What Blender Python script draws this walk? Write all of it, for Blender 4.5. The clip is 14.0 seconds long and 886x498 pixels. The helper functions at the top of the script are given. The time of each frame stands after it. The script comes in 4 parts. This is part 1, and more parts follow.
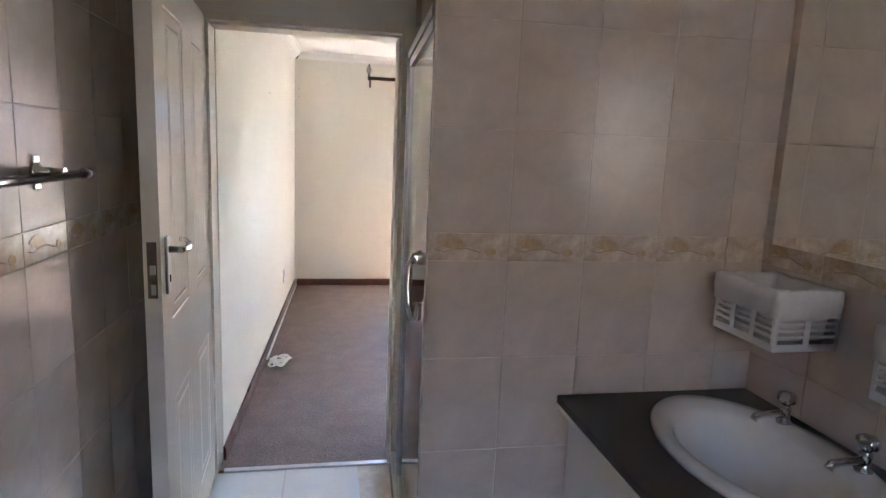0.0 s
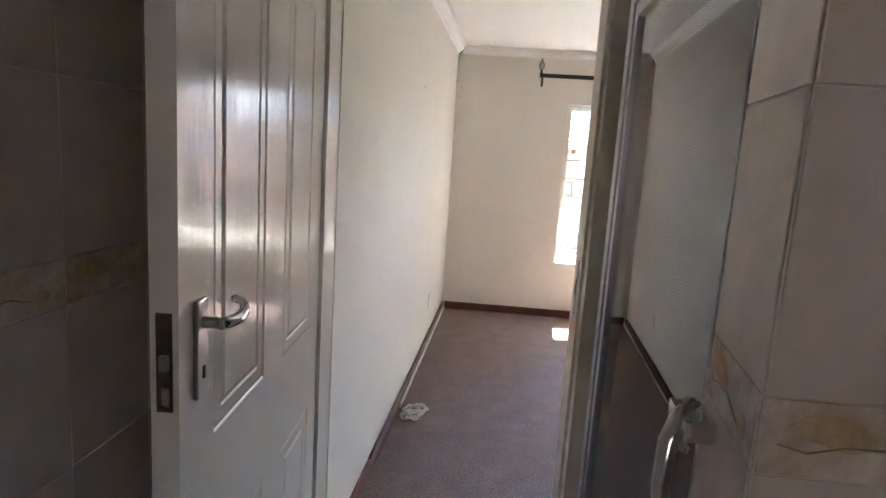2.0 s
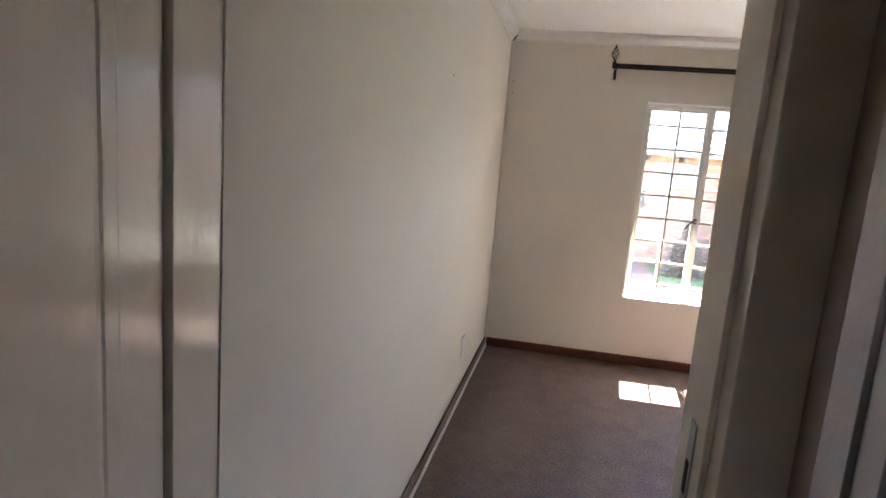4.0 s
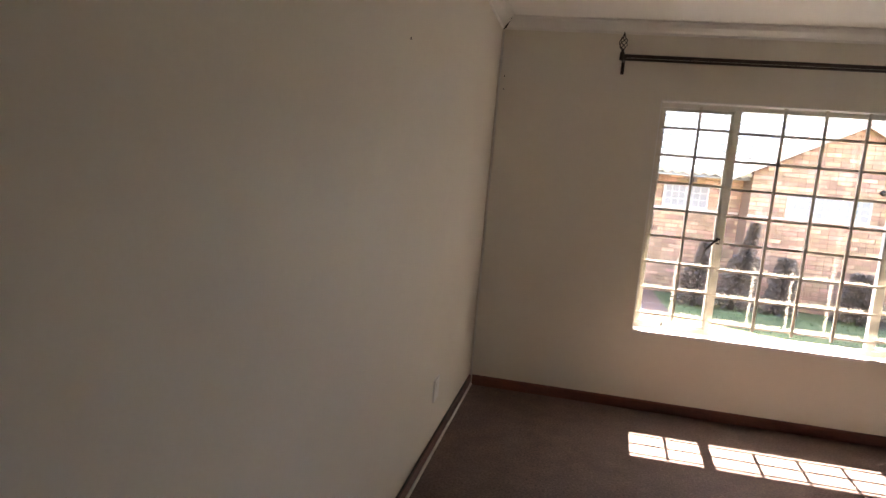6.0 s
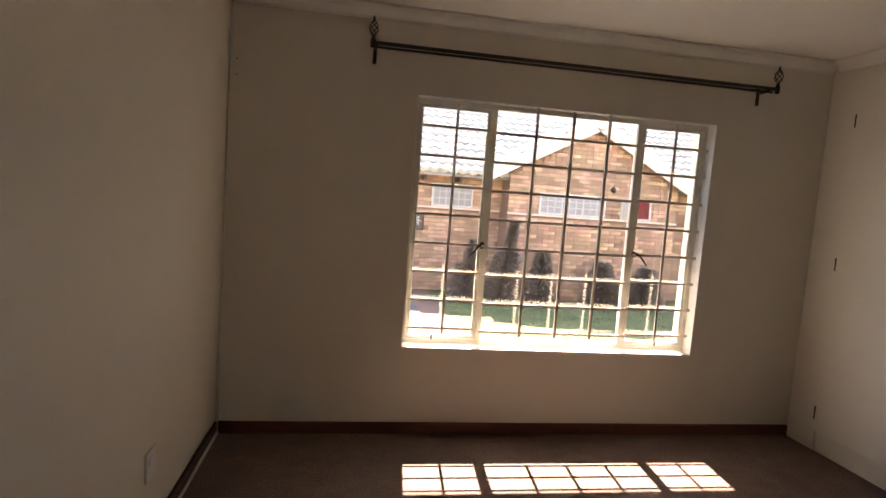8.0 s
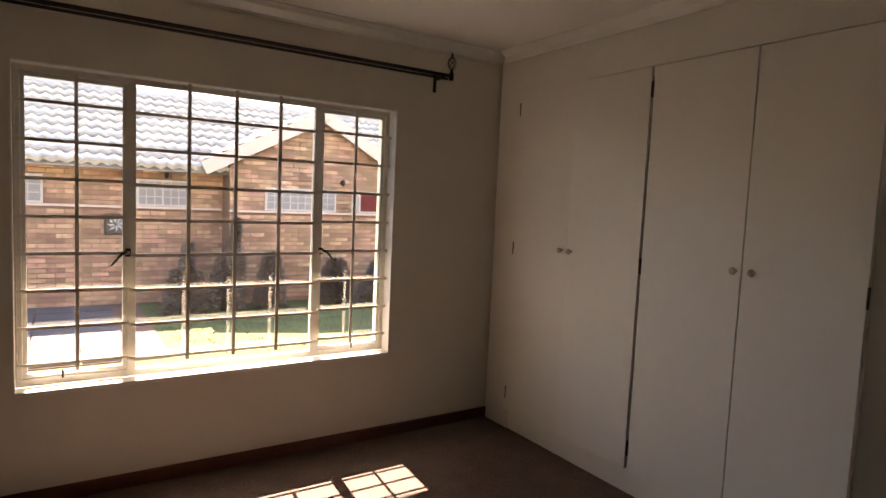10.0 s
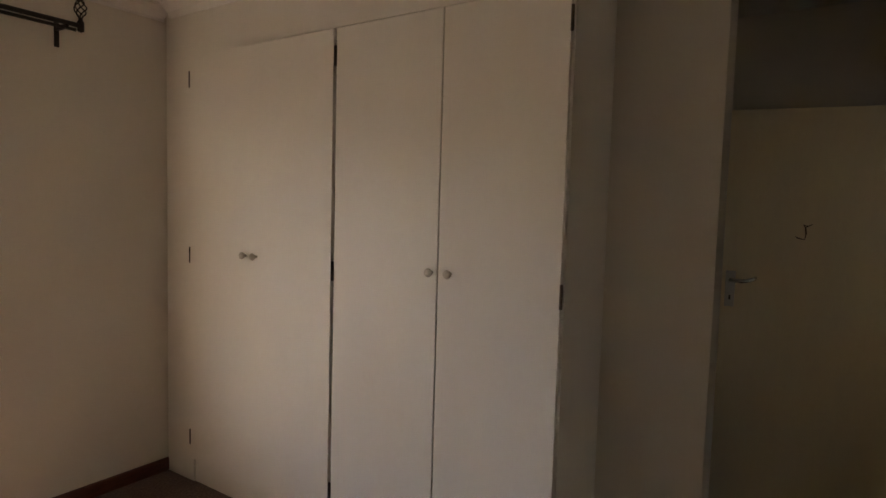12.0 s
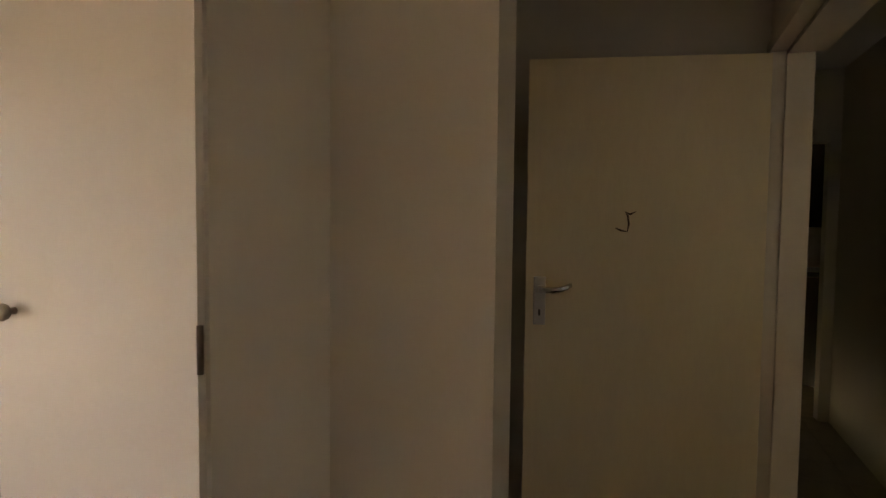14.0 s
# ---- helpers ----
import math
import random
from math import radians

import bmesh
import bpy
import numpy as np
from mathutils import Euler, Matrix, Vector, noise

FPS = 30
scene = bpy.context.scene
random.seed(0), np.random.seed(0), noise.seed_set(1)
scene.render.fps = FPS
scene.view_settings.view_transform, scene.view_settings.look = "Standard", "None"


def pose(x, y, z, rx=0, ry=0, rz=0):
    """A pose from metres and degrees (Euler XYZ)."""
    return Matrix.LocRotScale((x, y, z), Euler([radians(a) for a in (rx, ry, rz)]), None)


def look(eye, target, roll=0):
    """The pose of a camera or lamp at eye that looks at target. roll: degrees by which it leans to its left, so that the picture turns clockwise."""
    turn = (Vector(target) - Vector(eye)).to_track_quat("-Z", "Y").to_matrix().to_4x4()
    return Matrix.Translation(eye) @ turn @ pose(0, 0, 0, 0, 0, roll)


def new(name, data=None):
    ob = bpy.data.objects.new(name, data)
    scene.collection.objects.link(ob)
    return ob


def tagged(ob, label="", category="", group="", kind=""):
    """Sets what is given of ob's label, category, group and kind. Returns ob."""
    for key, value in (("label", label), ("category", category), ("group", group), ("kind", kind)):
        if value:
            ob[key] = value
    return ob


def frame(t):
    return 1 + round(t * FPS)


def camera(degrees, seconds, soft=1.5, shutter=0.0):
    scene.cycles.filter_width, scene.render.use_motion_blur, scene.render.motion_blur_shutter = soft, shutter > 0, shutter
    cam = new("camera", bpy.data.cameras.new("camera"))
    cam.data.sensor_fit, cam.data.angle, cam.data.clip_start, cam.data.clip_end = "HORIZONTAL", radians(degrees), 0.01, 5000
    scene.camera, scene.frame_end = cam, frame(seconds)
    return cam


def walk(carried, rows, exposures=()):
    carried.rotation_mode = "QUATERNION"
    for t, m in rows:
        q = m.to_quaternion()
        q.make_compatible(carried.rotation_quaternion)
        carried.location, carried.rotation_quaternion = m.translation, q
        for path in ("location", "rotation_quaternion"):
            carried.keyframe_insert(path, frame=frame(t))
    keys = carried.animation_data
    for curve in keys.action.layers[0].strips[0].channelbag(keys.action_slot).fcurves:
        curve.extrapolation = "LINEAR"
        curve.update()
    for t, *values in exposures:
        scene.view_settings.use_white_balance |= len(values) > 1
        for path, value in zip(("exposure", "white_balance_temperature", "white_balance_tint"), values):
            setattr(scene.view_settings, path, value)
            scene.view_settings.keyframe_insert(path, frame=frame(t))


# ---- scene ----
cam = camera(73.4, 14.0)

PATH = [
    (0, (0.121, 0.452, 1.515), (0.49, 2.39, 1.189), 2.4),
    (0.5, (0.119, 0.628, 1.508), (0.382, 2.584, 1.183), 2.6),
    (1, (0.129, 0.862, 1.51), (0.246, 2.832, 1.186), 3.0),
    (1.5, (0.128, 1.099, 1.505), (0.096, 3.073, 1.18), 3.2),
    (2, (0.112, 1.359, 1.502), (-0.031, 3.327, 1.179), 3.7),
    (2.5, (0.124, 1.588, 1.492), (-0.082, 3.552, 1.173), 3.9),
    (3, (0.143, 1.829, 1.486), (-0.120, 3.786, 1.17), 4.1),
    (3.5, (0.168, 2.065, 1.523), (-0.1465, 4.012, 1.203), 4.1),
    (4, (0.169, 2.333, 1.556), (-0.1795, 4.272, 1.221), 4.5),
    (6.3, (0.232, 3.112, 1.435), (-0.143, 5.061, 1.187), 5.0),
    (6.5, (0.227, 3.178, 1.434), (-0.097, 5.137, 1.193), 5.0),
    (7, (0.234, 3.343, 1.407), (0.113, 5.329, 1.202), 4.9),
    (7.5, (0.294, 3.455, 1.435), (0.398, 5.442, 1.232), 4.6),
    (8, (0.368, 3.562, 1.47), (0.713, 5.522, 1.274), 4.3),
    (8.2, (0.438, 3.576, 1.446), (0.84, 5.527, 1.271), 3.9),
    (10.3, (1.018, 3.84, 1.489), (2.213, 5.43, 1.327), 2.4),
    (10.5, (1.073, 3.865, 1.495), (2.343, 5.402, 1.335), 2.2),
    (11, (1.212, 3.908, 1.497), (2.665, 5.274, 1.348), 1.8),
    (11.5, (1.4, 3.944, 1.484), (2.969, 5.176, 1.341), 1.7),
    (12, (1.61, 4.011, 1.474), (3.267, 5.121, 1.332), 1.6),
    (12.5, (1.821, 4.047, 1.451), (3.556, 5.032, 1.319), 1.5),
    (13, (2.083, 4.038, 1.433), (3.873, 4.922, 1.315), 1.2),
    (13.5, (2.341, 4.048, 1.43), (4.172, 4.846, 1.315), 1.1),
    (14, (2.629, 4.057, 1.413), (4.509, 4.73, 1.307), 0.6),
]
walk(cam, [(t, look(eye, target, roll)) for t, eye, target, roll in PATH],
     exposures=[(0, 6.3, 5850, 12.5), (1.0, 5.95, 5900, 12.5), (2.0, 5.8, 5900, 13), (4.2, 4.95, 6200, 14), (6.3, 3.88, 7250, 18), (8.2, 3.2, 8100, 21), (10.5, 2.8, 8300, 23), (12.0, 3.45, 8400, 21), (14, 4.2, 9500, 22)])

# ---------------------------------------------------------------- world, sun
SUN_TO = Vector((0.09, 1.0, 1.32)).normalized()
world = bpy.data.worlds.new("sky")
scene.world = world
world.use_nodes = True
wn = world.node_tree
sky = wn.nodes.new("ShaderNodeTexSky")
sky.sky_type = "NISHITA"
sky.sun_disc = False
sky.sun_elevation = math.asin(SUN_TO.z)
sky.sun_rotation = math.atan2(SUN_TO.x, SUN_TO.y)
sky.dust_density = 0.8
wn.links.new(sky.outputs[0], wn.nodes["Background"].inputs[0])
wn.nodes["Background"].inputs[1].default_value = 0.15
sun_data = bpy.data.lights.new("sun", "SUN")
sun_data.energy = 5.0
sun_data.angle = radians(0.5)
sun_data.color = (1.0, 0.95, 0.87)
sun = new("sun", sun_data)
sun.matrix_world = look(SUN_TO * 40, (0, 0, 0))


# ---------------------------------------------------------------- materials
def mat(name, color, rough=0.5, metal=0.0, vary=0.06, scale=6.0, grain=0.0, grain_scale=200.0, stretch=(1, 1, 1),
        coat=0.0, per_object=0.0, per_island=0.0, dark=None, bump_scale=None):
    """A surface with colour that varies at two scales and fine relief."""
    m = bpy.data.materials.new(name)
    m.use_nodes = True
    nt = m.node_tree
    b = nt.nodes["Principled BSDF"]
    b.inputs["Roughness"].default_value = rough
    b.inputs["Metallic"].default_value = metal
    b.inputs["Coat Weight"].default_value = coat
    tc = nt.nodes.new("ShaderNodeTexCoord")
    mp = nt.nodes.new("ShaderNodeMapping")
    mp.inputs["Scale"].default_value = stretch
    nt.links.new(tc.outputs["Object"], mp.inputs[0])
    big = nt.nodes.new("ShaderNodeTexNoise")
    big.inputs["Scale"].default_value = scale
    big.inputs["Detail"].default_value = 6
    big.inputs["Roughness"].default_value = 0.65
    nt.links.new(mp.outputs[0], big.inputs["Vector"])
    ramp = nt.nodes.new("ShaderNodeValToRGB")
    lo = dark or tuple(c * (1 - 2 * vary) for c in color)
    hi = tuple(min(1, c * (1 + vary)) for c in color)
    ramp.color_ramp.elements[0].position, ramp.color_ramp.elements[0].color = 0.3, (*lo, 1)
    ramp.color_ramp.elements[1].position, ramp.color_ramp.elements[1].color = 0.68, (*hi, 1)
    nt.links.new(big.outputs["Fac"], ramp.inputs[0])
    out = ramp.outputs[0]
    fine = nt.nodes.new("ShaderNodeTexNoise")
    fine.inputs["Scale"].default_value = grain_scale
    fine.inputs["Detail"].default_value = 3
    nt.links.new(mp.outputs[0], fine.inputs["Vector"])
    if grain:
        mul = nt.nodes.new("ShaderNodeMix")
        mul.data_type, mul.blend_type = "RGBA", "OVERLAY"
        mul.inputs[0].default_value = min(1.0, grain)
        nt.links.new(out, mul.inputs[6])
        nt.links.new(fine.outputs["Fac"], mul.inputs[7])
        out = mul.outputs[2]
    if per_object or per_island:
        hsv = nt.nodes.new("ShaderNodeHueSaturation")
        if per_island:
            src = nt.nodes.new("ShaderNodeNewGeometry").outputs["Random Per Island"]
        else:
            src = nt.nodes.new("ShaderNodeObjectInfo").outputs["Random"]
        amt = per_island or per_object
        mr = nt.nodes.new("ShaderNodeMapRange")
        mr.inputs["To Min"].default_value, mr.inputs["To Max"].default_value = 1 - amt, 1 + amt
        nt.links.new(src, mr.inputs[0])
        nt.links.new(mr.outputs[0], hsv.inputs["Value"])
        if amt > 0.25:
            wob = nt.nodes.new("ShaderNodeMath")
            wob.operation = "PINGPONG"
            wob.inputs[1].default_value = 0.13
            nt.links.new(src, wob.inputs[0])
            hr = nt.nodes.new("ShaderNodeMapRange")
            hr.inputs["From Max"].default_value = 0.13
            hr.inputs["To Min"].default_value, hr.inputs["To Max"].default_value = 0.485, 0.525
            nt.links.new(wob.outputs[0], hr.inputs[0])
            nt.links.new(hr.outputs[0], hsv.inputs["Hue"])
        nt.links.new(out, hsv.inputs["Color"])
        out = hsv.outputs[0]
    nt.links.new(out, b.inputs["Base Color"])
    bump = nt.nodes.new("ShaderNodeBump")
    bump.inputs["Strength"].default_value = bump_scale if bump_scale is not None else 0.12
    bump.inputs["Distance"].default_value = 0.003
    nt.links.new(fine.outputs["Fac"], bump.inputs["Height"])
    nt.links.new(bump.outputs[0], b.inputs["Normal"])
    rr = nt.nodes.new("ShaderNodeMapRange")
    rr.inputs["To Min"].default_value, rr.inputs["To Max"].default_value = max(0.02, rough * 0.8), min(1, rough * 1.2)
    nt.links.new(big.outputs["Fac"], rr.inputs[0])
    nt.links.new(rr.outputs[0], b.inputs["Roughness"])
    return m


def glass_mat(name, tint=(1, 1, 1), ior=1.5):
    m = bpy.data.materials.new(name)
    m.use_nodes = True
    nt = m.node_tree
    nt.nodes.remove(nt.nodes["Principled BSDF"])
    tr = nt.nodes.new("ShaderNodeBsdfTransparent")
    tr.inputs[0].default_value = (*tint, 1)
    gl = nt.nodes.new("ShaderNodeBsdfGlossy")
    gl.inputs["Roughness"].default_value = 0.0
    fr = nt.nodes.new("ShaderNodeFresnel")
    fr.inputs[0].default_value = ior
    mx = nt.nodes.new("ShaderNodeMixShader")
    nt.links.new(fr.outputs[0], mx.inputs[0])
    nt.links.new(tr.outputs[0], mx.inputs[1])
    nt.links.new(gl.outputs[0], mx.inputs[2])
    nt.links.new(mx.outputs[0], nt.nodes["Material Output"].inputs[0])
    return m


M_WALL = mat("cream_wall_paint", (0.73, 0.69, 0.60), 0.6, vary=0.02, scale=1.5, grain=0.04, grain_scale=90, bump_scale=0.015)
M_CEIL = mat("ceiling_paint", (0.78, 0.76, 0.72), 0.8, vary=0.015, scale=1.2, grain=0.03, grain_scale=120)
M_CORN = mat("cornice_plaster", (0.80, 0.78, 0.74), 0.75, vary=0.02, scale=3)
M_CARPET = mat("brown_carpet", (0.160, 0.108, 0.090), 0.95, vary=0.14, scale=7, grain=1.0, grain_scale=85, bump_scale=1.0)
M_SKIRT = mat("varnished_skirting", (0.13, 0.035, 0.02), 0.35, vary=0.2, scale=14, stretch=(1, 1, 6), grain=0.2)
M_TILE = mat("glazed_wall_tile", (0.62, 0.52, 0.44), 0.25, vary=0.07, scale=7, grain=0.05, grain_scale=40, per_object=0.02, bump_scale=0.03)
M_BAND = mat("patterned_border_tile", (0.66, 0.57, 0.47), 0.2, vary=0.12, scale=22, dark=(0.46, 0.33, 0.22), grain=0.1, grain_scale=60, bump_scale=0.05)
M_BAND_LINE = mat("border_pattern_brown", (0.34, 0.24, 0.16), 0.3, vary=0.15, scale=30)
M_BAND_SPOT = mat("border_pattern_tan", (0.60, 0.44, 0.28), 0.25, vary=0.15, scale=30)
M_PEWTER = mat("pewter", (0.52, 0.48, 0.42), 0.36, metal=1.0, vary=0.12, scale=60)
M_GROUT = mat("grout", (0.62, 0.525, 0.445), 0.7, vary=0.1, scale=20)
M_FTILE = mat("white_floor_tile", (0.72, 0.72, 0.72), 0.12, vary=0.03, scale=4, per_object=0.02, bump_scale=0.02)
M_GLOSS = mat("gloss_door_paint", (0.74, 0.68, 0.58), 0.17, vary=0.02, scale=3, grain=0.03, grain_scale=70, stretch=(1, 1, 0.18), bump_scale=0.22)
M_FRAMEP = mat("frame_enamel_paint", (0.75, 0.67, 0.55), 0.3, vary=0.05, scale=5, grain=0.05, grain_scale=60)
M_WHITE = mat("white_enamel", (0.80, 0.78, 0.74), 0.35, vary=0.03, scale=6)
M_WARD = mat("wardrobe_paint", (0.82, 0.79, 0.72), 0.42, vary=0.02, scale=2, grain=0.03, grain_scale=60, stretch=(1, 1, 0.3), bump_scale=0.06)
M_DOOR2 = mat("flat_door_paint", (0.76, 0.64, 0.42), 0.45, vary=0.04, scale=2.5, grain=0.05, grain_scale=80, stretch=(1, 1, 0.3))
M_STEELW = mat("window_steel_paint", (0.74, 0.70, 0.62), 0.4, vary=0.05, scale=12)
M_BARS = mat("burglar_bar_paint", (0.74, 0.67, 0.56), 0.45, vary=0.08, scale=20)
M_SILL = mat("window_sill_paint", (0.80, 0.78, 0.74), 0.5, vary=0.04, scale=8)
M_CHROME = mat("chrome", (0.62, 0.62, 0.63), 0.12, 1.0, vary=0.02, scale=30, bump_scale=0.02)
M_SATIN = mat("satin_steel", (0.42, 0.41, 0.40), 0.3, 1.0, vary=0.05, scale=30, bump_scale=0.03)
M_DULL = mat("dull_bronze", (0.16, 0.125, 0.10), 0.45, 0.8, vary=0.15, scale=60)
M_DARKMET = mat("dark_bronze_iron", (0.045, 0.032, 0.026), 0.45, 0.6, vary=0.2, scale=40)
M_ALU = mat("white_aluminium", (0.50, 0.49, 0.51), 0.3, metal=0.5, vary=0.02, scale=10)
M_BLACK = mat("black_counter", (0.018, 0.015, 0.015), 0.32, vary=0.2, scale=60, grain=0.2)
M_CERAMIC = mat("white_ceramic", (0.78, 0.76, 0.72), 0.08, vary=0.01, scale=4, bump_scale=0.0)
M_PLASTIC = mat("white_plastic", (0.74, 0.72, 0.70), 0.35, vary=0.02, scale=12)
M_CLOTH = mat("white_cloth_liner", (0.70, 0.68, 0.66), 0.9, vary=0.05, scale=20, grain=0.1, grain_scale=300, bump_scale=0.4)
M_CABLE = mat("white_cable", (0.74, 0.72, 0.68), 0.5, vary=0.04, scale=25)
M_BLACKCABLE = mat("black_cable", (0.03, 0.027, 0.027), 0.5, vary=0.1, scale=25)
# near-black that paints the shade inside holes, cracks and door gaps
M_GAP_SHADE = mat("dark_gap_shade", (0.03, 0.022, 0.017), 0.8, vary=0.2, scale=20)
M_CRACK = mat("raw_wood_break", (0.10, 0.05, 0.025), 0.9, vary=0.2, scale=60)
M_KITCH = mat("dark_kitchen_cupboard", (0.05, 0.022, 0.012), 0.4, vary=0.2, scale=10, stretch=(1, 1, 0.2), grain=0.2)
M_HALLT = mat("hall_floor_tile", (0.42, 0.36, 0.30), 0.35, vary=0.08, scale=5, per_object=0.04)
M_GLASS = glass_mat("clear_glass", ior=1.7)
M_SHOWER = glass_mat("shower_glass", (0.80, 0.83, 0.84), 2.0)
M_FARWIN = mat("house_window_paint", (0.48, 0.46, 0.45), 0.5, vary=0.05, scale=8)
M_MIRROR = bpy.data.materials.new("mirror_silver")
M_MIRROR.use_nodes = True
M_MIRROR.node_tree.nodes["Principled BSDF"].inputs["Base Color"].default_value = (0.93, 0.95, 0.92, 1)
M_MIRROR.node_tree.nodes["Principled BSDF"].inputs["Metallic"].default_value = 1.0
M_MIRROR.node_tree.nodes["Principled BSDF"].inputs["Roughness"].default_value = 0.015
M_BRICK = mat("face_brick", (0.43, 0.26, 0.185), 0.9, vary=0.2, scale=9, grain=0.3, grain_scale=120, per_island=0.38, bump_scale=0.5)
M_BRICKO = mat("face_brick_piece", (0.43, 0.26, 0.185), 0.9, vary=0.2, scale=9, grain=0.3, grain_scale=120, per_object=0.38, bump_scale=0.5)
# plaster of the added wall that reflects sunlight into the bathroom
M_BOUNCE = mat("bounce_wall_plaster", (0.165, 0.14, 0.12), 0.9, vary=0.15, scale=8, grain=0.2)
# dark red-brown: shade of the raked brick joints is put into this mortar
M_MORTAR = mat("mortar", (0.20, 0.12, 0.085), 0.95, vary=0.1, scale=12, grain=0.2)
M_ROOF = mat("concrete_roof_tile", (0.52, 0.49, 0.45), 0.9, vary=0.10, scale=6, grain=0.2, per_island=0.08)
M_BARGE = mat("barge_board_paint", (0.60, 0.49, 0.43), 0.6, vary=0.05, scale=4)
M_GRASS = mat("lawn_grass", (0.10, 0.15, 0.055), 0.95, vary=0.3, scale=3, grain=0.5, grain_scale=60, per_island=0.25)
M_SOIL = mat("lawn_soil", (0.115, 0.135, 0.045), 0.95, vary=0.25, scale=4, grain=0.5, grain_scale=50)
# paving grey darkened to carry the house's shade; the plaque shares it
M_PAVE_SHADED = mat("shaded_concrete_paving", (0.11, 0.10, 0.10), 0.9, vary=0.1, scale=6, grain=0.3, per_object=0.08)
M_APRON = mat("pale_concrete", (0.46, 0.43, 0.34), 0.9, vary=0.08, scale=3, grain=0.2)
# mauve-grey leaf: the pane's reflection haze is put into the colour
M_LEAF = mat("hazed_shrub_leaf", (0.13, 0.103, 0.092), 0.6, vary=0.3, scale=12, per_island=0.3)
M_STEM = mat("shrub_stem", (0.05, 0.035, 0.025), 0.9, vary=0.2, scale=20)
M_CURT = mat("white_net_curtain", (0.27, 0.265, 0.28), 0.9, vary=0.06, scale=10)
M_RED = mat("dark_red_curtain", (0.16, 0.02, 0.018), 0.9, vary=0.2, scale=10)


# ---------------------------------------------------------------- mesh helpers
def box(bm, x0, y0, z0, x1, y1, z1):
    vs = [bm.verts.new(p) for p in ((x0, y0, z0), (x1, y0, z0), (x1, y1, z0), (x0, y1, z0),
                                    (x0, y0, z1), (x1, y0, z1), (x1, y1, z1), (x0, y1, z1))]
    for f in ((3, 2, 1, 0), (4, 5, 6, 7), (0, 1, 5, 4), (1, 2, 6, 5), (2, 3, 7, 6), (3, 0, 4, 7)):
        bm.faces.new([vs[i] for i in f])
    return vs


def boxes(*rows, bevel=0.0):
    bm = bmesh.new()
    for r in rows:
        box(bm, *r)
    if bevel:
        bmesh.ops.bevel(bm, geom=list(bm.edges), offset=bevel, segments=2, profile=0.7, affect="EDGES", clamp_overlap=True)
    return bm


def prism(bm, plan, z0, z1):
    """An upright block on a plan given counter-clockwise."""
    lo = [bm.verts.new((x, y, z0)) for x, y in plan]
    hi = [bm.verts.new((x, y, z1)) for x, y in plan]
    bm.faces.new(lo[::-1])
    bm.faces.new(hi)
    n = len(plan)
    for i in range(n):
        bm.faces.new((lo[i], lo[(i + 1) % n], hi[(i + 1) % n], hi[i]))


def tube(bm, pts, r, sides=8, cap=True):
    """A round bar along points; r is one radius or one for each point."""
    pts = [Vector(p) for p in pts]
    rs = r if isinstance(r, (list, tuple)) else [r] * len(pts)
    rings = []
    up = None
    for i, p in enumerate(pts):
        d = (pts[min(i + 1, len(pts) - 1)] - pts[max(i - 1, 0)]).normalized()
        if up is None:
            up = Vector((0, 0, 1)) if abs(d.z) < 0.9 else Vector((1, 0, 0))
        side = d.cross(up).normalized()
        up = side.cross(d).normalized()
        rings.append([bm.verts.new(p + rs[i] * (math.cos(a) * side + math.sin(a) * up))
                      for a in (2 * math.pi * k / sides for k in range(sides))])
    for a, b in zip(rings, rings[1:]):
        for k in range(sides):
            f = bm.faces.new((a[k], a[(k + 1) % sides], b[(k + 1) % sides], b[k]))
            f.smooth = True
    if cap:
        bm.faces.new(rings[0][::-1])
        bm.faces.new(rings[-1])
    return bm


def lathe(bm, profile, centre, sides=20, axis="Z"):
    """A turned shape from (radius, height) pairs about an upright axis."""
    c = Vector(centre)
    rings = []
    for r, h in profile:
        ring = []
        for k in range(sides):
            a = 2 * math.pi * k / sides
            u, v = r * math.cos(a), r * math.sin(a)
            off = {"Z": (u, v, h), "Y": (u, h, v), "X": (h, u, v)}[axis]
            ring.append(bm.verts.new(c + Vector(off)))
        rings.append(ring)
    for a, b in zip(rings, rings[1:]):
        for k in range(sides):
            f = bm.faces.new((a[k], a[(k + 1) % sides], b[(k + 1) % sides], b[k]))
            f.smooth = True
    bm.faces.new(rings[0][::-1])
    bm.faces.new(rings[-1])
    bmesh.ops.recalc_face_normals(bm, faces=bm.faces)
    return bm


def sweep(bm, profile, a, b, out):
    """A moulding: a profile of (out, up) pairs drawn straight from a to b; out points away from the wall."""
    a, b, out = Vector(a), Vector(b), Vector(out)
    ends = [[bm.verts.new(p + out * u + Vector((0, 0, v))) for u, v in profile] for p in (a, b)]
    n = len(profile)
    for i in range(n):
        bm.faces.new((ends[0][i], ends[0][(i + 1) % n], ends[1][(i + 1) % n], ends[1][i]))
    bm.faces.new(ends[0][::-1])
    bm.faces.new(ends[1])
    bmesh.ops.recalc_face_normals(bm, faces=bm.faces)
    return bm


def mesh_of(name, bm, material):
    me = bpy.data.meshes.new(name)
    bm.to_mesh(me)
    bm.free()
    me.materials.append(material)
    return me


SHIFT = []


def part(name, bm, material, parent=None, label=""):
    """Links a bmesh, in world places, as one mesh object under a thing or a part."""
    if SHIFT:
        bm.transform(SHIFT[-1])
    ob = new(name, mesh_of(name, bm, material))
    if parent is not None:
        ob.parent = parent
        if parent.type == "EMPTY":
            ob.matrix_parent_inverse = Matrix.Translation(parent.location).inverted()
    if material in (M_GLASS, M_SHOWER):
        ob.visible_shadow = False
    return tagged(ob, label)


